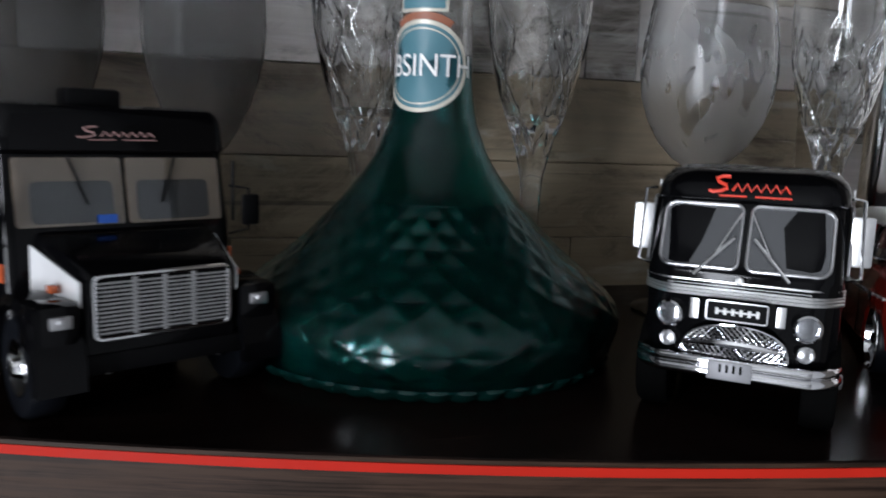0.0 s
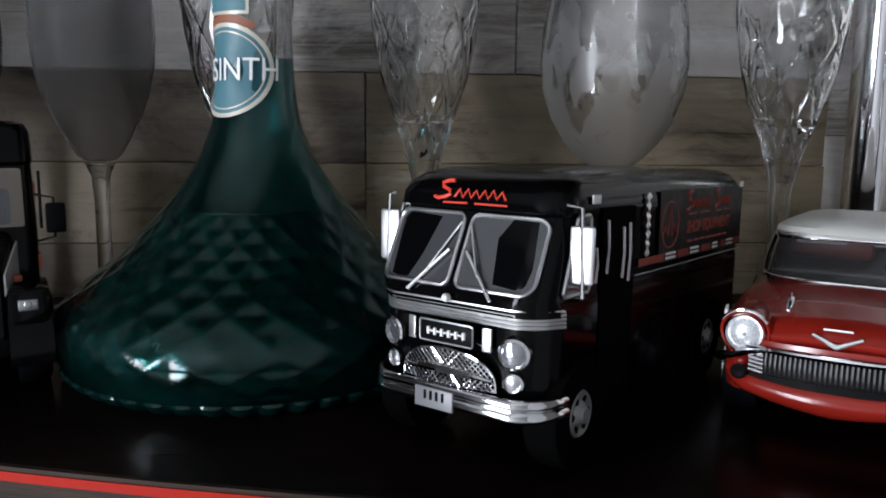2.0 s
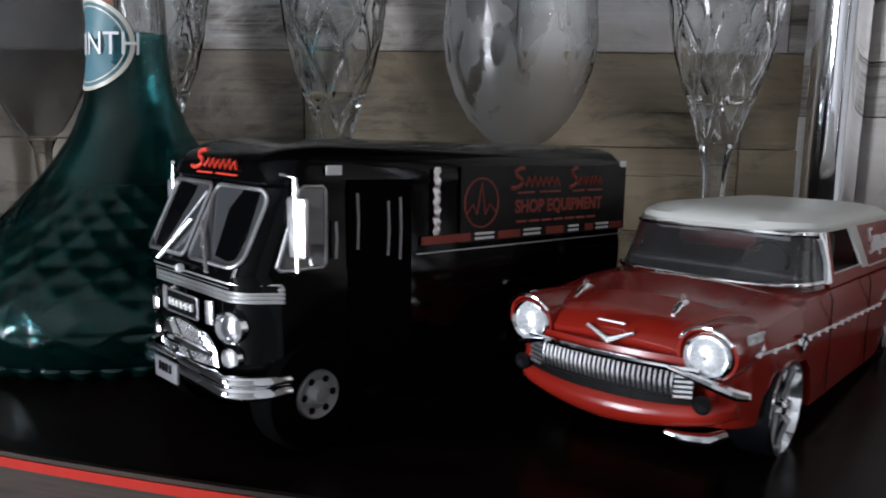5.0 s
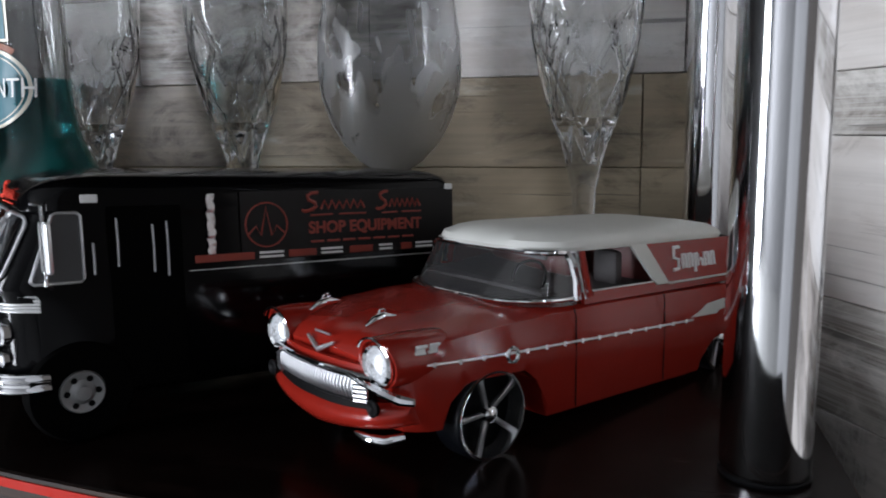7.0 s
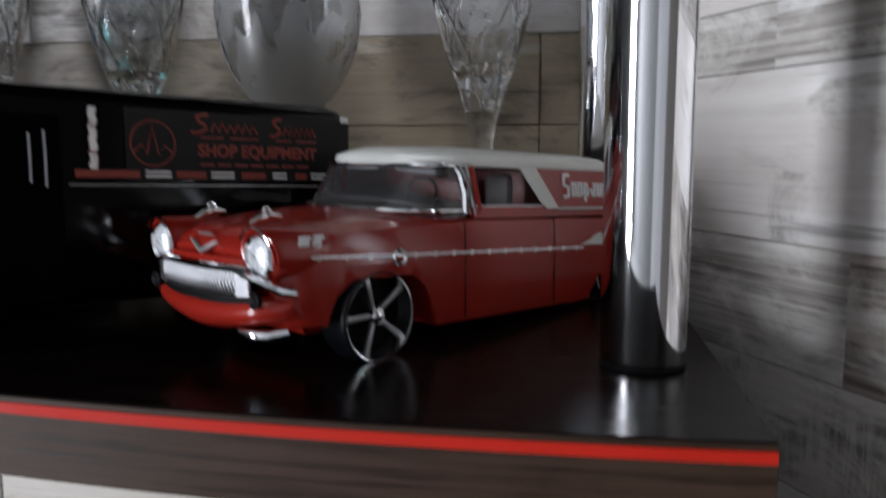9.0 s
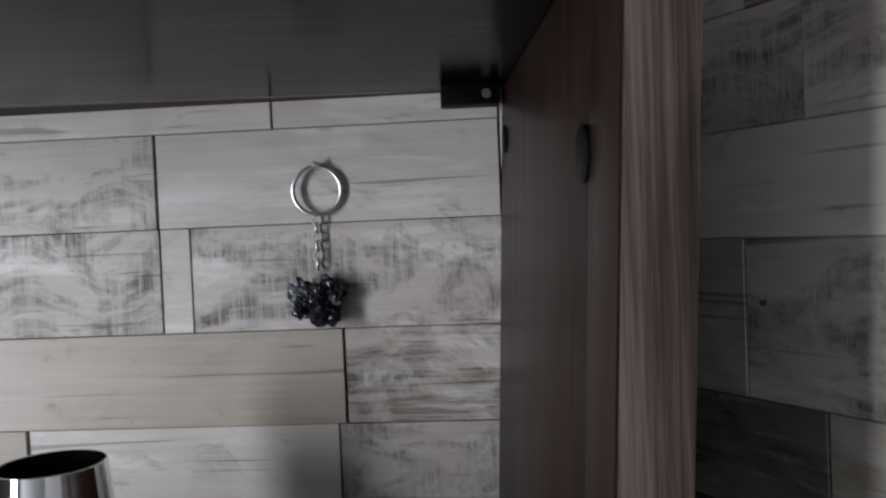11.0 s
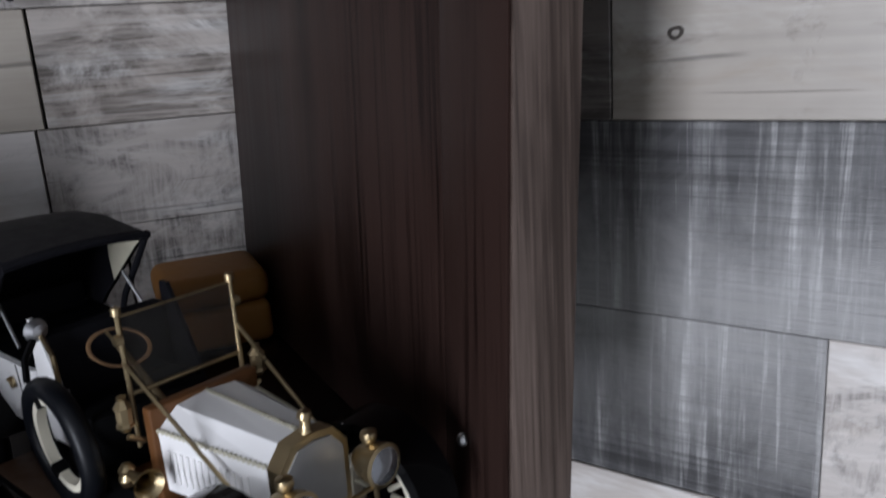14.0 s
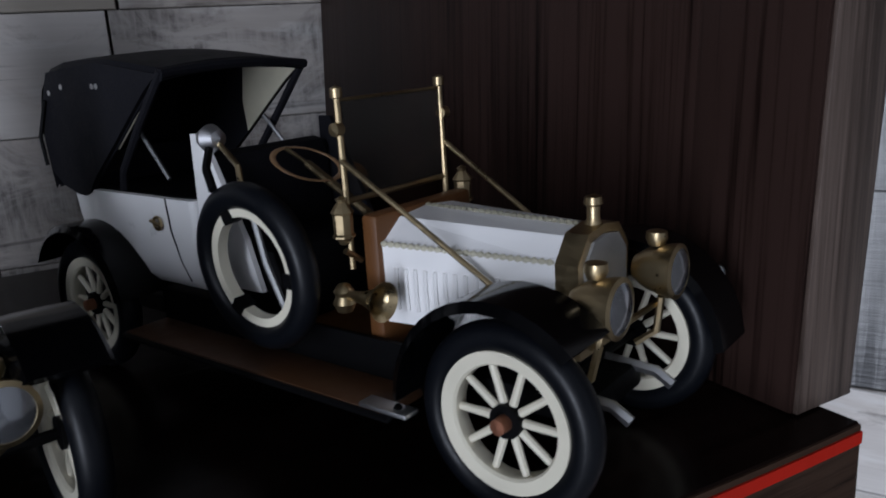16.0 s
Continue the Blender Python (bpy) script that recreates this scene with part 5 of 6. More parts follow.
def parcel_van():
    v = thing("parcel_van", pose(-0.003, 0.283, 0, 0, 0, -63), "black model parcel van with a silver grille and wide windscreen", "model truck")
    P = lambda n, b, m, parent=v, label="", smooth=True: part(n, b, m, parent, label, smooth)
    R = [[(x, y, z) for x, y in rrect(-0.115, a, -h, h, 0.004, 0.005)] for z, a, h in ((0.013, -0.028, 0.0385), (0.050, -0.028, 0.0390), (0.0555, -0.0285, 0.0390), (0.0800, -0.0330, 0.0385), (0.0815, -0.0315, 0.0390), (0.0925, -0.0330, 0.0385), (0.0955, -0.0350, 0.0370), (0.0965, -0.0400, 0.033))]
    P("body", skin(R), M_black)
    H = []
    for x, w, z0, z1 in ((-0.030, 0.0300, 0.016, 0.0560), (-0.014, 0.0275, 0.016, 0.0520), (-0.002, 0.0250, 0.018, 0.0475), (0.0005, 0.0240, 0.020, 0.0455)):
        H.append([(x, y, z) for y, z in rrect(-w, w, z0, z1, 0.003, 0.003)])
    P("bonnet", skin(H), M_black)
    gr = P("grille", slab(rrect(-0.0215, 0.0215, 0.0262, 0.0450, 0.002, 0.002), 0.0002, 0.0012), M_matt, v, "dark grille opening")
    pts = [(0.0013, a, b) for a, b in rrect(-0.0218, 0.0218, 0.0260, 0.0452, 0.002, 0.002)]
    P("grille_frame", tube(pts + pts[:1], 0.0009, 8), M_chrome, gr, "chrome surround")
    for i in range(13):
        z = 0.0275 + 0.00128 * i
        P("grille_bar", box((0.0010, -0.0212, z), (0.0018, 0.0212, z + 0.0006)), M_dull, gr, "", False)
    for y in (-0.0095, 0.0, 0.0095):
        P("grille_post", box((0.0011, y - 0.0007, 0.0268), (0.0019, y + 0.0007, 0.0448)), M_dull, gr, "", False)
    for s in (-1, 1):
        F = []
        for i in range(13):
            a = radians(-12 + 198 * i / 12)
            F.append([(-0.017 + r * math.cos(a), s * yy, 0.0165 + r * math.sin(a)) for r, yy in ((0.0225, 0.0255), (0.0225, 0.0395), (0.0195, 0.0405), (0.0195, 0.0255))])
        P("fender", skin(F), M_black, v, "black rounded fender")
        P("fender_face", box((-0.012, s * 0.0325 - 0.0075, 0.0225), (0.003, s * 0.0325 + 0.0075, 0.0385), 0.003), M_black)
        P("headlamp", box((0.0026, s * 0.0320 - 0.0032, 0.0312), (0.0042, s * 0.0320 + 0.0032, 0.0352), 0.0006), M_steel, v, "small square headlamp")
        P("headlamp_bulb", lathe([(0.0, 0.0), (0.0014, 0.0), (0.0010, 0.0006), (0.0, 0.0007)], 16, 'X', (0.0040, s * 0.0320, 0.0335)), M_steel)
        def wp(u, t, out):
            return -0.0284 - 0.0044 * (t - 0.0555) / 0.0245 + out, u, t
        o = [(s * a, b) for a, b in rrect(0.0008, 0.0345, 0.0572, 0.0790, 0.001, 0.001, 3)]
        w = P("windscreen", skin([[wp(a, b, 0.0002) for a, b in o], [wp(a, b, 0.0005) for a, b in o]]), M_beige, v, "windscreen with a beige cabin behind", False)
        # dark sheet over the beige pane paints the shaded lower cabin
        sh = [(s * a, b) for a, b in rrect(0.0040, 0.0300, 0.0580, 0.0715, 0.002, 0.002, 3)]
        P("dash_shade", skin([[wp(a, b, 0.0006) for a, b in sh], [wp(a, b, 0.0007) for a, b in sh]]), M_pane, w, "dark sheet laid on as the shaded cabin inside", False)
        P("glass", skin([[wp(a, b, 0.0010) for a, b in o], [wp(a, b, 0.0014) for a, b in o]]), M_window, w, "", False)
        P("wiper", tube([wp(s * 0.0125, 0.0640, 0.0022), wp(s * 0.0180, 0.0795, 0.0018)], 0.0005, 6), M_matt)
        P("mirror", box((-0.0265, s * 0.0450 - 0.0035, 0.0545), (-0.0245, s * 0.0450 + 0.0035, 0.0660), 0.001), M_matt, v, "black mirror")
        P("mirror_arm", tube([(-0.030, s * 0.0385, 0.0690), (-0.026, s * 0.0445, 0.0680), (-0.026, s * 0.0445, 0.0530), (-0.030, s * 0.0385, 0.0510)], 0.0005, 6), M_matt)
        P("side_panel_silver", skin([[(-0.027, s * 0.0308, 0.0290), (0.000, s * 0.0252, 0.0290), (0.000, s * 0.0252, 0.0440), (-0.027, s * 0.0308, 0.0520)], [(-0.027, s * 0.0314, 0.0290), (0.000, s * 0.0258, 0.0290), (0.000, s * 0.0258, 0.0440), (-0.027, s * 0.0314, 0.0520)]]), M_brightfoil, v, "bright silver bonnet side", False)
        P("side_signal", box((-0.012, s * 0.0300 - 0.0015, 0.0395), (-0.008, s * 0.0300 + 0.0015, 0.0420), 0.0006), M_amber)
        P("side_stripe", box((-0.112, s * 0.0388 - 0.0003, 0.0400), (-0.030, s * 0.0388 + 0.0007, 0.0460)), M_orange, v, "orange side stripe", False)
        P("side_stripe", box((-0.112, s * 0.0388 - 0.0003, 0.0660), (-0.040, s * 0.0388 + 0.0007, 0.0730)), M_orange, v, "orange side stripe", False)
        P("grab_rail", tube([(-0.0300, s * 0.0402, 0.0560), (-0.0300, s * 0.0402, 0.0780)], 0.0006, 6), M_matt)
        P("tow_hook", lathe([(0.0010, -0.002), (0.0012, 0.0), (0.0, 0.0005)], 12, 'X', (0.001, s * 0.0180, 0.0160)), M_silver)
        for x in (-0.017, -0.092):
            w2 = part("wheel", lathe([(0.0070, -0.0110), (0.0152, -0.0110), (0.0160, -0.0095), (0.0160, -0.0018), (0.0150, -0.0004), (0.0095, -0.0004), (0.0090, -0.0020)], 40, 'Y'), M_tyre, v, "black tyre")
            w2.matrix_local = pose(x, s * 0.0395, 0.0160, 0, 0, 0 if s > 0 else 180)
            part("rim", lathe([(0.0092, -0.0020), (0.0088, -0.0004), (0.0060, -0.0030), (0.0035, -0.0010), (0.0026, 0.0010), (0.0, 0.0012)], 32, 'Y'), M_chrome, w2, "chrome wheel")
    P("bumper", box((-0.004, -0.0330, 0.0150), (0.0015, 0.0330, 0.0215), 0.001), M_matt, v, "dark bumper")
    P("blue_tray", box((-0.0268, -0.0100, 0.0578), (-0.0262, -0.0040, 0.0606)), M_blue, v, "small blue tray behind the windscreen", False)
    P("brow_logo", strokes_mesh([([(-0.0130 + a, 0.0845 + b) for a, b in pts], t) for pts, t in script_mark(0.026, 0.0048)], lambda u, t: (-0.0312 - 0.15 * (t - 0.0815), u, t)), M_pink, v, "pale pink script strokes")
    P("roof_vent", box((-0.0540, -0.0140, 0.0955), (-0.0420, 0.0045, 0.1020), 0.0018), M_matt, v, "low roof vent")


parcel_van()


def touring_car(m, body_mat, open_top, label, category="model car"):
    c = thing("touring_car", m, label, category)
    LZ, LY = (0.0375, 0.0128) if open_top else (0.0308, 0.0142)
    P = lambda n, b, mm, parent=c, lab="", smooth=True: part(n, b, mm, parent, lab, smooth)
    P("chassis", box((-0.163, -0.0120, 0.0125), (-0.002, 0.0120, 0.0180), 0.001), M_matt)
    for x in (-0.0100, -0.1470):
        P("axle", tube([(x, -0.024, 0.0185), (x, 0.024, 0.0185)], 0.0012, 8), M_matt)
        for s in (-1, 1):
            w = part("wheel", ring(0.0156, 0.0029, 'Y', (0, 0, 0), 52, 12, 1.1), M_tyre, c, "black tyre")
            w.matrix_local = pose(x, s * 0.0256, 0.0185, 0, 11, 0)
            part("rim", lathe([(0.0106, -0.0015), (0.0110, -0.0021), (0.0134, -0.0024), (0.0134, 0.0024), (0.0110, 0.0021), (0.0106, 0.0015), (0.0106, -0.0015)], 44, 'Y'), M_cream, w, "cream wheel rim")
            for i in range(10):
                a = 2 * math.pi * (i + 0.3) / 10
                part("spoke", tube([(0.0026 * math.cos(a), 0, 0.0026 * math.sin(a)), (0.0109 * math.cos(a), 0, 0.0109 * math.sin(a))], [0.00085, 0.00072], 8), M_cream, w)
            part("hub", lathe([(0.0, -0.0016), (0.0032, -0.0016), (0.0032, 0.0016), (0.0, 0.0016)], 24, 'Y'), M_matt, w)
            part("hub_cap", lathe([(0.0016, s * 0.0014), (0.0015, s * 0.0040), (0.0, s * 0.0042)], 16, 'Y'), M_copper, w, "copper hub cap")
            F = []
            for i in range(15):
                a = radians(((46 if s < 0 or not open_top else 4) + (132 if s < 0 or not open_top else 174) * i / 14) if x > -0.1 else (12 + 138 * i / 14))
                r = 0.0212
                F.append([(x + (r + d) * math.cos(a), s * yy, 0.0187 + (r + d) * math.sin(a) * 1.02) for d, yy in ((0.0, 0.0165), (0.0014, 0.0180), (0.0014, 0.0310), (-0.0004, 0.0322), (-0.0004, 0.0300), (-0.0002, 0.0180))])
            P("fender", skin(F), M_black, c, "black curved mudguard")
    for s in (-1, 1):
        P("running_board", box((-0.126, s * 0.0245 - 0.0065, 0.0135), (-0.036, s * 0.0245 + 0.0065, 0.0155), 0.0005), M_board, c, "brown varnished running board")
        P("board_edge", tube([(-0.126, s * 0.0312, 0.0145), (-0.034, s * 0.0312, 0.0145), (-0.031, s * 0.0312, 0.018)], 0.0008, 6), M_matt)
        P("valance", box((-0.126, s * 0.0180 - 0.0006, 0.0150), (-0.036, s * 0.0180 + 0.0006, 0.0240)), M_matt)
    # bonnet and radiator
    hx = [(-0.0092, 0.69), (-0.0478, 1.07)]
    prof = [(-0.0138, 0.0268), (-0.0142, 0.0430), (-0.0085, 0.0474), (0.0, 0.0482), (0.0085, 0.0474), (0.0142, 0.0430), (0.0138, 0.0268)]
    bon = P("bonnet", skin([[(x, y * k, 0.0265 + (z - 0.0265) * (1.0 if k < 1 else 1.05)) for y, z in prof] for x, k in hx]), body_mat, c, "hinged bonnet", False)
    for s in (-1, 1):
        for i in range(13):
            x = -0.0165 - 0.0023 * i
            lw = 0.69 + 0.38 * (-x - 0.0092) / 0.0386
            P("louvre", tube([(x, s * lw * 0.0141, 0.0300), (x, s * lw * 0.0145, 0.0345), (x, s * lw * 0.0143, 0.0390)], 0.0005, 6), body_mat, bon)
        for yy, zz in ((0.0143, 0.0432), (0.0, 0.0485)):
            P("hinge", tube([(-0.0096 - 0.0377 * q / 48, s * yy * (0.69 + 0.38 * q / 48), zz + 0.0008 * q / 48) for q in range(49)], [0.0003 + 0.0004 * (q % 2) for q in range(49)], 6), M_ivory, bon, "beaded hinge")
    rad = [(y * 0.72, 0.0245 + (z - 0.0265) * 1.13) for y, z in prof]
    P("radiator", slab(rad, -0.0092, -0.0044), M_brass, c, "brass radiator shell", False)
    P("radiator_core", slab([(y * 0.58, 0.0285 + (z - 0.0265) * 0.86) for y, z in prof], -0.0045, -0.0038), M_dull, c, "grey radiator core", False)
    P("radiator_cap", lathe([(0.0019, 0.0486), (0.0013, 0.0498), (0.0013, 0.0522), (0.0019, 0.0527), (0.0016, 0.0540), (0.0, 0.0545)], 18, 'Z', (-0.0066, 0, 0)), M_brass)
    P("dashboard", box((-0.0515, -0.0165, 0.0180), (-0.0472, 0.0165, 0.0500), 0.001), M_brown, c, "brown wooden dashboard")
    P("floor", box((-0.105, -0.0170, 0.0175), (-0.0500, 0.0170, 0.0205)), M_brown, c, "brown wooden floor")
    # windscreen
    for s in (-1, 1):
        P("screen_post", tube([(-0.0545, s * 0.0167, 0.0380), (-0.0552, s * 0.0167, 0.0742)], 0.0007, 8), M_brass, c, "brass windscreen post")
        P("post_knob", lathe([(0.0, -0.0015), (0.0013, -0.0009), (0.0013, 0.0009), (0.0, 0.0015)], 14, 'Z', (-0.0552, s * 0.0167, 0.0748)), M_brass)
        P("clamp", lathe([(0.0, -0.0013), (0.0014, -0.0010), (0.0014, 0.0010), (0.0, 0.0013)], 12, 'Y', (-0.0550, s * 0.0175, 0.0675)), M_brass)
        P("stay_rod", tube([(-0.0552, s * 0.0170, 0.0612), (-0.0175, s * 0.0148, 0.0370)], 0.0006, 8), M_brass, c, "brass stay rod")
        lan = P("lantern", lathe([(0.0, -0.0046), (0.0010, -0.0045), (0.0014, -0.0036), (0.0024, -0.0030), (0.0024, -0.0026), (0.0020, -0.0022), (0.0021, 0.0018), (0.0025, 0.0022), (0.0018, 0.0032), (0.0010, 0.0042), (0.0013, 0.0050), (0.0, 0.0056)], 8, 'Z', (-0.0525, s * 0.0205, 0.0490)), M_brass, c, "small brass lantern", False)
        P("lantern_bracket", tube([(-0.0525, s * 0.0205, 0.0430), (-0.0525, s * 0.0160, 0.0400)], 0.0007, 6), M_brass, lan)
        P("headlamp", lathe([(0.0, -0.0092), (0.0026, -0.0088), (0.0042, -0.0062), (0.0054, -0.0018), (0.0056, 0.0), (0.0047, 0.0004), (0.0045, -0.0010)], 32, 'X', (0.0050, s * LY, LZ)), M_brass, c, "large brass headlamp")
        P("headlamp_glass", lathe([(0.0047, 0.0002), (0.0028, 0.0010), (0.0, 0.0013)], 28, 'X', (0.0050, s * LY, LZ)), M_glasslamp, c, "glass lens")
        P("lamp_chimney", lathe([(0.0016, 0.0), (0.0022, 0.0014), (0.0020, 0.0028), (0.0, 0.0034)], 16, 'Z', (0.0005, s * LY, LZ + 0.0049)), M_brass)
        P("lamp_fork", tube([(-0.0040, s * 0.0130, 0.0210), (0.0000, s * 0.0142, 0.0240), (0.0015, s * LY, LZ - 0.0055)], 0.0008, 6), M_brass)
        P("dumb_iron", tube([(-0.0100, s * 0.0095, 0.0180), (0.0020, s * 0.0095, 0.0172), (0.0055, s * 0.0095, 0.0150)], 0.0012, 6), M_steel)
    P("lamp_bar", tube([(0.0000, -0.0142, 0.0300), (0.0000, 0.0142, 0.0300)], 0.0007, 6), M_brass)
    P("screen_bar", tube([(-0.0550, -0.0167, 0.0525), (-0.0550, 0.0167, 0.0525)], 0.0007, 8), M_brass)
    P("screen_bar", tube([(-0.0552, -0.0160, 0.0733), (-0.0552, 0.0160, 0.0733)], 0.0004, 8), M_brass)
    P("screen_glass", box((-0.0554, -0.0160, 0.0528), (-0.0548, 0.0160, 0.0731)), M_screen, c, "clear windscreen glass", False)
    P("steering_wheel", warp(ring(0.0080, 0.0006, 'X', (0, 0, 0), 36, 8), lambda x, y, z: (-0.0755 + x - z * 0.90, y - 0.0078, 0.0582 + z * 0.42)), M_rim, c, "pale wooden steering wheel")
    P("steering_column", tube([(-0.0755, -0.0078, 0.0582), (-0.0500, -0.0078, 0.0440)], 0.0010, 8), M_brass)
    P("steering_spoke", tube([(-0.0684, -0.0078, 0.0549), (-0.0826, -0.0078, 0.0615)], 0.0005, 6), M_brass)
    # seats and tub
    P("front_seat", box((-0.0980, -0.0190, 0.0200), (-0.0760, 0.0190, 0.0400), 0.003), M_matt, c, "black seat cushion")
    P("seat_back", box((-0.1030, -0.0200, 0.0350), (-0.0960, 0.0200, 0.0610), 0.003), M_cloth, c, "black seat back")
    for s in (-1, 1):
        tri = [(-0.1010, 0.0300), (-0.0800, 0.0300), (-0.0840, 0.0420), (-0.0960, 0.0660), (-0.1000, 0.0660)]
        P("seat_side", slab([(x, z) for x, z in tri], s * 0.0206 - 0.0007, s * 0.0206 + 0.0007, 'Y'), body_mat if s < 0 else M_cloth, c, "seat side panel", False)
    rings = []
    for z, x0, x1, hw in ((0.0262, -0.138, -0.1015, 0.0185), (0.0285, -0.150, -0.1012, 0.0205), (0.0340, -0.162, -0.1010, 0.0217), (0.0420, -0.1645, -0.1010, 0.0224), (0.0500, -0.1655, -0.1010, 0.0226)):
        rings.append([(x, y, z) for x, y in rrect(x0, x1, -hw, hw, 0.013, 0.002, 8)])
    P("tub", skin(rings), body_mat, c, "rounded rear body tub")
    inner = [(x, y) for x, y in rrect(-0.1635, -0.1030, -0.0208, 0.0208, 0.012, 0.002, 8)]
    P("tub_lining", slab(inner, 0.0498, 0.0504, 'Z'), M_matt, c, "black upholstery", False)
    P("rear_seat", box((-0.161, -0.0190, 0.0480), (-0.1500, 0.0190, 0.0600), 0.003), M_cloth)
    for s in (-1, 1):
        P("door_seam", tube([(-0.1120, s * 0.0226, 0.0500), (-0.1115, s * 0.0224, 0.0420), (-0.1100, s * 0.0217, 0.0345), (-0.1085, s * 0.0204, 0.0285)], 0.0003, 5), M_matt)
        P("door_handle", ring(0.0016, 0.0004, 'Y', (-0.1160, s * 0.0232, 0.0435), 18, 6), M_brass, c, "small ring handle")
        P("door_handle", tube([(-0.1140, s * 0.0234, 0.0430), (-0.1185, s * 0.0234, 0.0440)], 0.0005, 6), M_brass)
    if open_top:
        # folding top
        side = [(-0.1075, 0.0800), (-0.1340, 0.0835), (-0.1600, 0.0815), (-0.1672, 0.0690), (-0.1652, 0.0540), (-0.1600, 0.0505), (-0.1530, 0.0484), (-0.1490, 0.0482), (-0.1462, 0.0492), (-0.1450, 0.0512), (-0.1415, 0.0545), (-0.1330, 0.0610), (-0.1230, 0.0690), (-0.1140, 0.0760)]
        line = [(-0.1065, 0.0795), (-0.1080, 0.0812), (-0.1340, 0.0842), (-0.1520, 0.0838), (-0.1600, 0.0822), (-0.1645, 0.0780), (-0.1680, 0.0690), (-0.1665, 0.0560), (-0.1655, 0.0505)]
        outer, inn = [], []
        for x, z in line:
            outer.append([(x, y, z + 0.0016 * (1 - (y / 0.0228) ** 2) - (0.0014 if abs(y) > 0.022 else 0)) for y in (-0.0228, -0.0215, -0.014, -0.007, 0, 0.007, 0.014, 0.0215, 0.0228)])
            inn.append([(x + (0.0 if x > -0.16 else 0.0008), y * 0.97, z - 0.0010 + 0.0016 * (1 - (y / 0.0228) ** 2)) for y in (-0.0228, -0.0215, -0.014, -0.007, 0, 0.007, 0.014, 0.0215, 0.0228)])
        top = P("folding_top", skin(outer, None, False), M_cloth, c, "black cloth folding top")
        # Shade under the top is in the colour: lining black except at the front.
        P("lining", skin(inn, None, False), M_cloth, top)
        for s in (-1, 1):
            P("side_curtain", slab(side, s * 0.0226 - 0.0005, s * 0.0226 + 0.0006, 'Y'), M_cloth, top, "black side flap", False)
            P("side_lining", slab([(x * 0.999, z - 0.0004) for x, z in side], s * 0.0216 - 0.0003, s * 0.0216 + 0.0002, 'Y'), M_cloth, top, "", False)
            # ivory patch only where light reaches the lining
            flap = [(-0.1088, 0.0788), (-0.1140, 0.0754), (-0.1230, 0.0684), (-0.1320, 0.0612), (-0.1330, 0.0700), (-0.1310, 0.0815)]
            P("pale_lining", slab(flap, s * 0.0211 - 0.0002, s * 0.0211 + 0.0002, 'Y'), M_ivory, top, "front of the ivory lining, painted as the lit part", False)
            P("bow", tube([(-0.1068, s * 0.0222, 0.0806), (-0.1175, s * 0.0226, 0.0690), (-0.1290, s * 0.0224, 0.0560), (-0.1310, s * 0.0220, 0.0510)], 0.0011, 8), M_cloth, top)
            P("stay", tube([(-0.1120, s * 0.0205, 0.0545), (-0.1230, s * 0.0200, 0.0660)], 0.0006, 6), M_steel, top, "thin metal stay")
            for x, z in ((-0.1600, 0.0760), (-0.1530, 0.0775), (-0.1370, 0.0775), (-0.1350, 0.0775)):
                P("stud", lathe([(0.0, 0.0), (0.0008, 0.0), (0.0005, 0.0006), (0.0, 0.0007)], 10, 'Y', (x, s * 0.0232, z)), M_silver, top)
            P("top_strap", tube([(-0.1620, s * 0.0236, 0.0740), (-0.1672, s * 0.0240, 0.0640), (-0.1660, s * 0.0240, 0.0560)], 0.0006, 6), M_matt, top)
        P("front_hem", tube([(-0.1066, y, 0.0800 + 0.0014 * (1 - (y / 0.0228) ** 2)) for y in [-0.0228 + 0.0456 * i / 10 for i in range(11)]], 0.0012, 8), M_cloth, top)
    # spare wheel, horn, bulb
    sw = part("spare_wheel", ring(0.0157, 0.0029, 'Y', (0, 0, 0), 52, 12, 1.05), M_tyre, c, "black spare tyre")
    sw.matrix_local = pose(-0.0710, -0.0292, 0.0395, 4, 20, 0)
    part("spare_rim", lathe([(0.0113, -0.0013), (0.0135, -0.0015), (0.0135, 0.0015), (0.0113, 0.0013), (0.0113, -0.0013)], 44, 'Y'), M_cream, sw, "cream spare rim")
    for a in (75, 195, 315):
        part("rim_clamp", box((-0.0016, -0.0018, 0.0106), (0.0016, 0.0018, 0.0139)), M_matt, sw).matrix_local = pose(0, 0, 0, 0, a, 0)
    P("spare_strap", tube([(-0.0790, -0.0318, 0.0560), (-0.0830, -0.0300, 0.0600), (-0.0900, -0.0230, 0.0650)], 0.0010, 6), M_matt)
    P("spare_bracket", tube([(-0.0725, -0.0200, 0.0200), (-0.0725, -0.0260, 0.0250)], 0.0014, 6), M_matt)
    P("hand_lever", tube([(-0.0700, -0.0215, 0.0230), (-0.0760, -0.0225, 0.0380), (-0.0790, -0.0225, 0.0500)], 0.0008, 6), M_dull, c, "steel hand lever")
    P("horn_bulb", lathe([(0.0, -0.0035), (0.0020, -0.0028), (0.0033, 0.0), (0.0020, 0.0028), (0.0, 0.0035)], 20, 'X', (-0.0890, -0.0235, 0.0655)), M_steel, c, "silver horn bulb")
    P("horn_pipe", tube([(-0.0870, -0.0235, 0.0650), (-0.0800, -0.0240, 0.0600), (-0.0790, -0.0240, 0.0510)], 0.0007, 8), M_brass)
    P("horn", lathe([(0.0010, -0.0060), (0.0014, -0.0020), (0.0026, 0.0015), (0.0040, 0.0030), (0.0041, 0.0034), (0.0028, 0.0020)], 22, 'X', (-0.0440, -0.0228, 0.0345)), M_brass, c, "small brass horn")
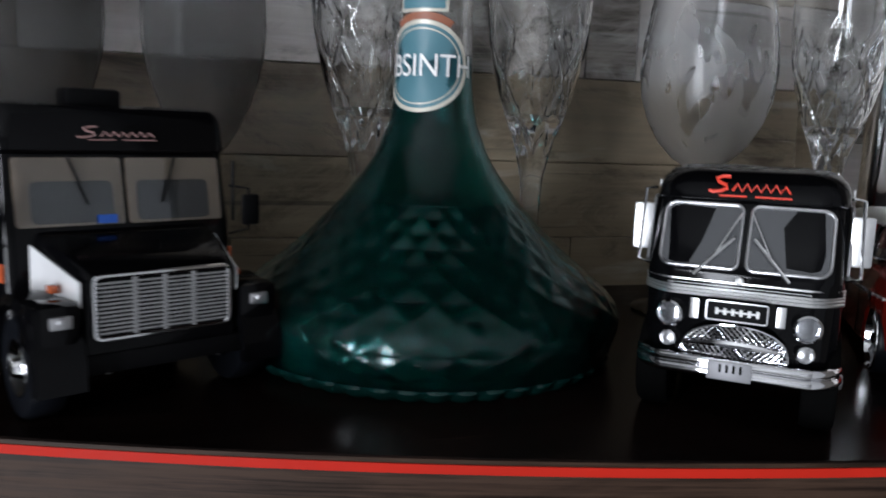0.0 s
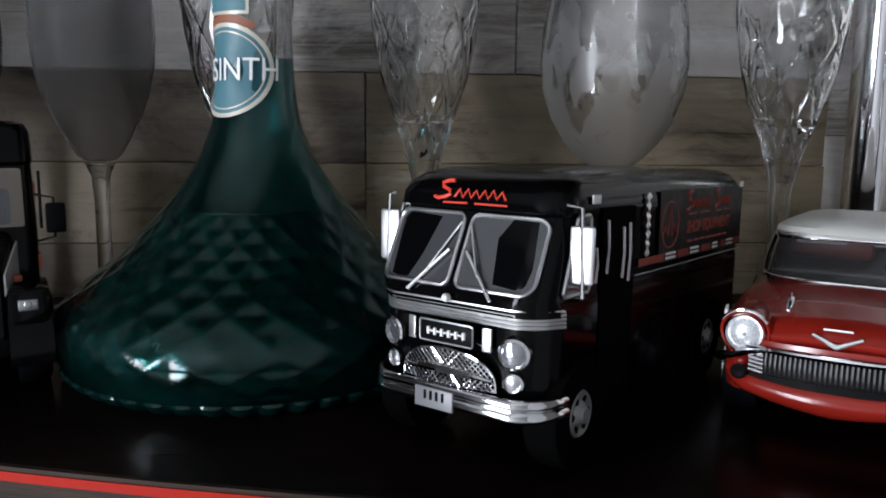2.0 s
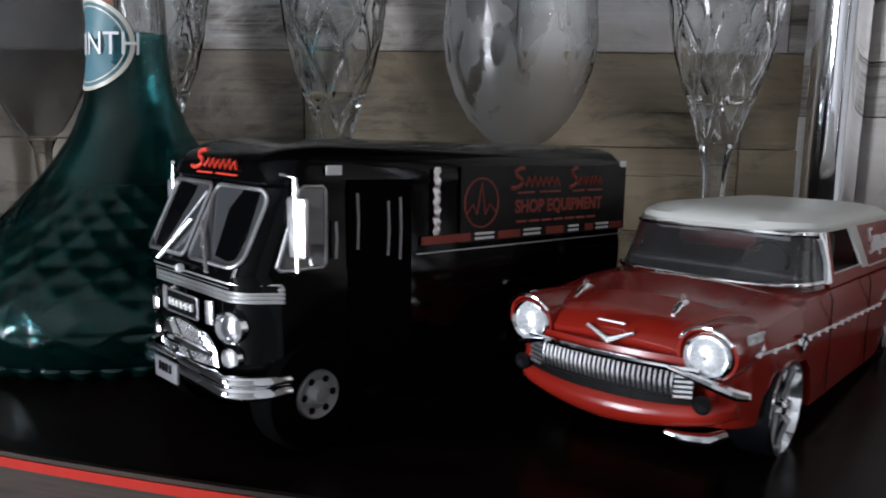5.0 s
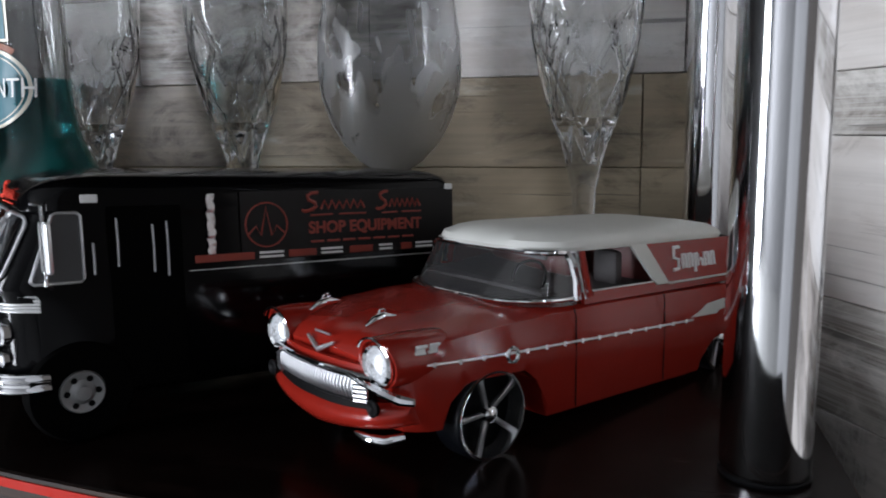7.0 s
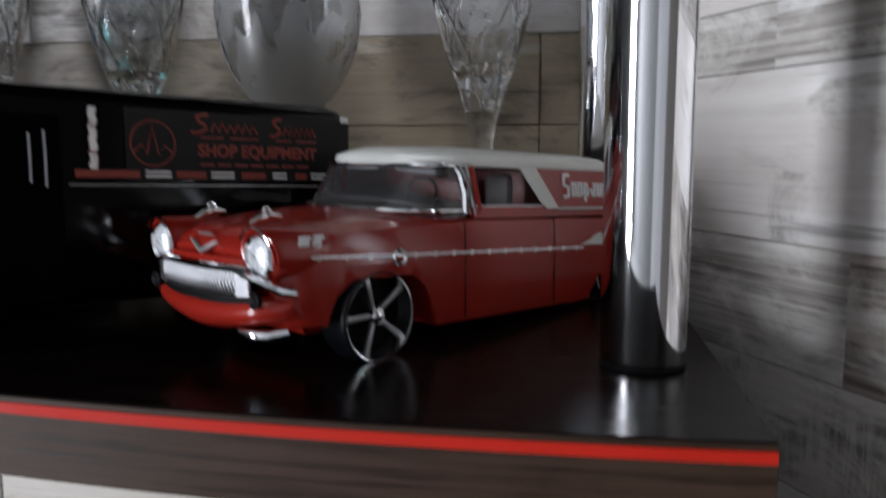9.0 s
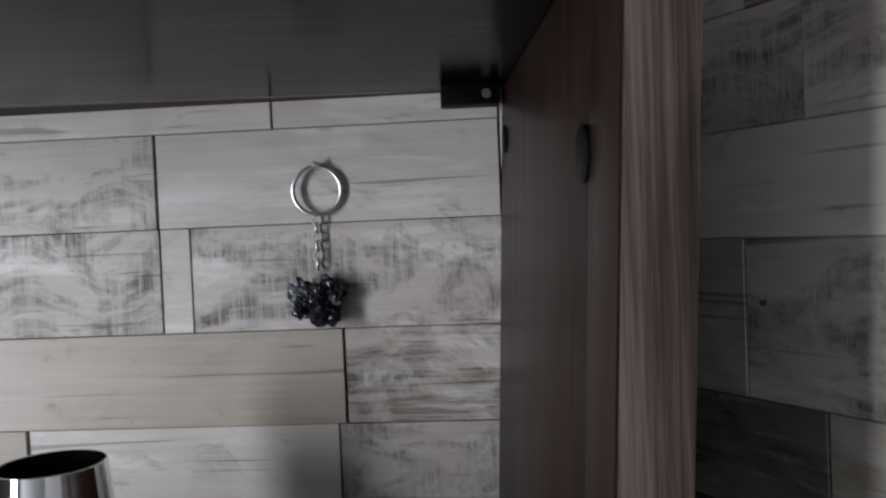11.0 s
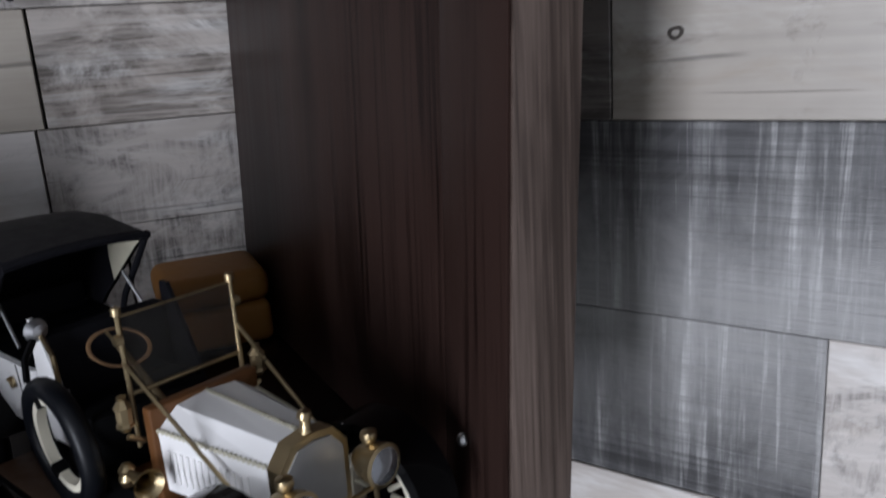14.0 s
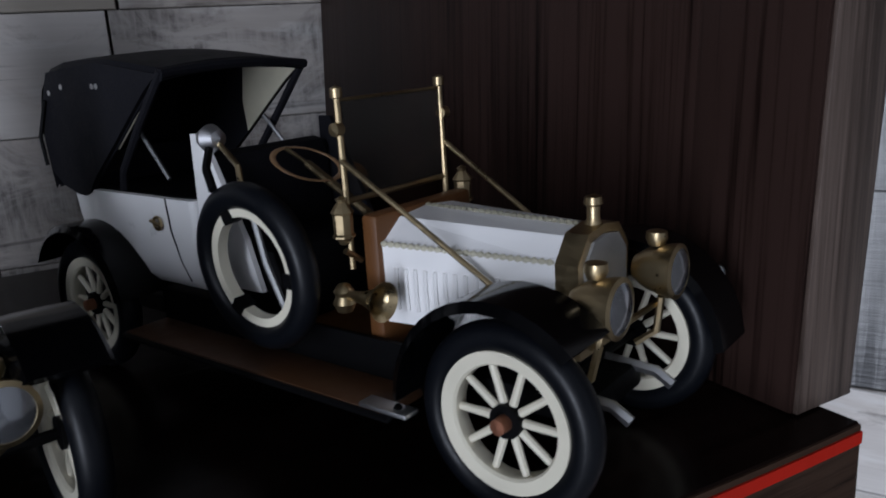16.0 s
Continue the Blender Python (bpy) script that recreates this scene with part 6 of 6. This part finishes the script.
    P("side_lamp_base", lathe([(0.0, -0.0030), (0.0016, -0.0028), (0.0024, -0.0010), (0.0018, 0.0006), (0.0022, 0.0016), (0.0012, 0.0030), (0.0, 0.0034)], 18, 'Z', (-0.0520, -0.0225, 0.0335)), M_brass)
    P("step_plate", box((-0.0400, -0.0330, 0.0165), (-0.0280, -0.0290, 0.0175), 0.0003), M_steel, c, "steel step plate")
    P("rear_iron", tube([(-0.160, -0.012, 0.020), (-0.174, -0.012, 0.024), (-0.178, -0.012, 0.026)], 0.0011, 6), M_matt)
    return c


touring_car(pose(0.3533, 0.2013, LOW, 0, 0, -68), M_white, True, "white vintage model touring car with brass lamps and black folding top")
touring_car(pose(0.2348, 0.2311, LOW, 0, 0, -80), M_black, False, "black vintage open model car with brass lamps")


# ---- planks ----
def plank_mesh(w, h, d=0.006, bev=0.0004):
    """Local x along the wall, z up, the face at y = 0, slightly uneven."""
    x, z = w / 2, h / 2
    pts = [[(-x, d, -z), (x, d, -z), (x, d, z), (-x, d, z)], [(-x, bev, -z), (x, bev, -z), (x, bev, z), (-x, bev, z)],
           [(-x + bev, 0, -z + bev), (x - bev, 0, -z + bev), (x - bev, 0, z - bev), (-x + bev, 0, z - bev)]]
    b = skin(pts)
    me = bpy.data.meshes.new("plank")
    bmesh.ops.recalc_face_normals(b, faces=b.faces)
    b.to_mesh(me)
    b.free()
    return me


def lay(parent, rows, place, seed):
    rnd = random.Random(seed)
    for z0, z1, joints, kinds in rows:
        for i, (a, c) in enumerate(zip(joints, joints[1:])):
            me = plank_mesh(c - a - 0.0004, z1 - z0 - 0.0004)
            me.materials.append(PLANK[kinds[i % len(kinds)]])
            ob = new("plank", me)
            ob.matrix_world = place((a + c) / 2, (z0 + z1) / 2, rnd.uniform(-0.0006, 0.0006))
            ob.parent = parent


UP = [
    (0.230, 0.290, (-0.35, -0.12, 0.11, 0.30, 0.53), ("pale", "tan", "grey", "pale")),
    (0.176, 0.230, (-0.35, -0.20, 0.04, 0.27, 0.53), ("tan", "pale", "grey", "tan")),
    (0.1246, 0.176, (-0.35, -0.08, 0.074, 0.223, 0.256, 0.396, 0.53), ("brown", "pale", "saw", "saw", "pale", "saw")),
    (0.0750, 0.1246, (-0.35, -0.10, 0.140, 0.375, 0.53), ("olive", "brown", "olive", "olive")),
    (0.0300, 0.0750, (-0.35, -0.14, 0.140, 0.375, 0.53), ("brown", "olive", "olive", "olive")),
    (-0.0220, 0.0300, (-0.35, 0.02, 0.22, 0.53), ("brown", "olive", "olive", "olive")),
]
DOWN = [
    (-0.0387, -0.0226, (-0.35, 0.10, 0.277, 0.408, 0.53), ("grey", "pale", "pale", "grey")),
    (-0.0945, -0.0387, (-0.35, 0.03, 0.206, 0.408, 0.53), ("grey", "grey", "pale", "pale")),
    (-0.1564, -0.0945, (-0.35, 0.06, 0.207, 0.225, 0.408, 0.53), ("pale", "grey", "pale", "grey", "grey")),
    (-0.2122, -0.1564, (-0.35, 0.00, 0.314, 0.408, 0.53), ("grey", "tan", "saw", "pale")),
    (-0.2630, -0.2122, (-0.35, 0.12, 0.309, 0.408, 0.53), ("tan", "pale", "grey", "pale")),
    (-0.3180, -0.2630, (-0.35, 0.14, 0.34, 0.53), ("brown", "grey", "grey")),
    (-0.3700, -0.3180, (-0.35, 0.05, 0.25, 0.53), ("pale", "tan", "grey")),
    (-0.4300, -0.3700, (-0.35, 0.15, 0.53), ("pale", "tan")),
]
tn = math.degrees(math.atan(-0.104))
lay(wall_north, UP, lambda x, z, d: pose(x, WALL_Y + d, z), 3)
lay(wall_north, DOWN, lambda x, z, d: pose(x, north(x) + d, z, 0, 0, tn), 4)
# along the side wall s runs from the corner towards the room
te = math.degrees(math.atan2(-1, SLANT))
EAST = [
    (0.2000, 0.2600, (-0.02, 0.12, 0.36), ("pale", "grey")),
    (0.1460, 0.2000, (-0.02, 0.19, 0.36), ("pale", "tan")),
    (0.1180, 0.1460, (-0.02, 0.36), ("pale",)),
    (0.0925, 0.1180, (-0.02, 0.135, 0.36), ("lined", "lined")),
    (0.0260, 0.0925, (-0.02, 0.36), ("pale",)),
    (-0.0225, 0.0260, (-0.02, 0.175, 0.36), ("lined", "saw")),
    (-0.0680, -0.0225, (0.06, 0.20, 0.36), ("grey", "grey")),
    (-0.1100, -0.0680, (0.06, 0.36), ("pale",)),
    (-0.1720, -0.1100, (0.06, 0.172, 0.241, 0.36), ("sand", "grey", "grey")),
    (-0.2160, -0.1720, (0.06, 0.206, 0.36), ("umber", "sand")),
    (-0.2910, -0.2160, (0.06, 0.36), ("dark",)),
    (-0.3640, -0.2910, (0.06, 0.284, 0.36), ("streak", "grey")),
    (-0.4250, -0.3640, (0.06, 0.25, 0.36), ("pale", "saw")),
    (-0.4750, -0.4250, (0.06, 0.15, 0.36), ("tan", "pale")),
]
for i in range(9):
    EAST.append((-0.475 - 0.058 * (i + 1), -0.475 - 0.058 * i, (0.06, 0.14 + 0.07 * (i % 3), 0.36), ("pale", "grey") if i % 2 else ("tan", "pale")))


def place_east(s, z, d):
    y = WALL_Y - s / math.hypot(1, SLANT)
    return pose(east(y) + d, y, z, 0, 0, te)


lay(wall_east, EAST, place_east, 5)


# nail holes and a knot in the side wall
def mark(name, y, z, profile, label):
    b = lathe(profile, 28, 'Y', wobble=lambda a, h: 1 + 0.14 * math.sin(2 * a + 1) + 0.06 * math.sin(3 * a))
    ob = part(name, b, M_knot, wall_east, label)
    ob.matrix_world = place_east((WALL_Y - y) * math.hypot(1, SLANT), z, -0.0006)


M_knot = mat("dark knot", (0.055, 0.046, 0.038), 0.7, 0, 0.3, 1200)
for y, z in ((0.2560, -0.1697), (0.3030, -0.1346)):
    mark("nail_hole", y, z, [(0.0, 0.0010), (0.0012, 0.0010), (0.0012, -0.0001), (0.0, -0.0002)], "dark nail hole")
mark("knot", 0.2590, -0.1855, [(0.0012, 0.0006), (0.0013, -0.0001), (0.0019, -0.0002), (0.0026, 0.0), (0.0027, 0.0006)], "dark round knot")
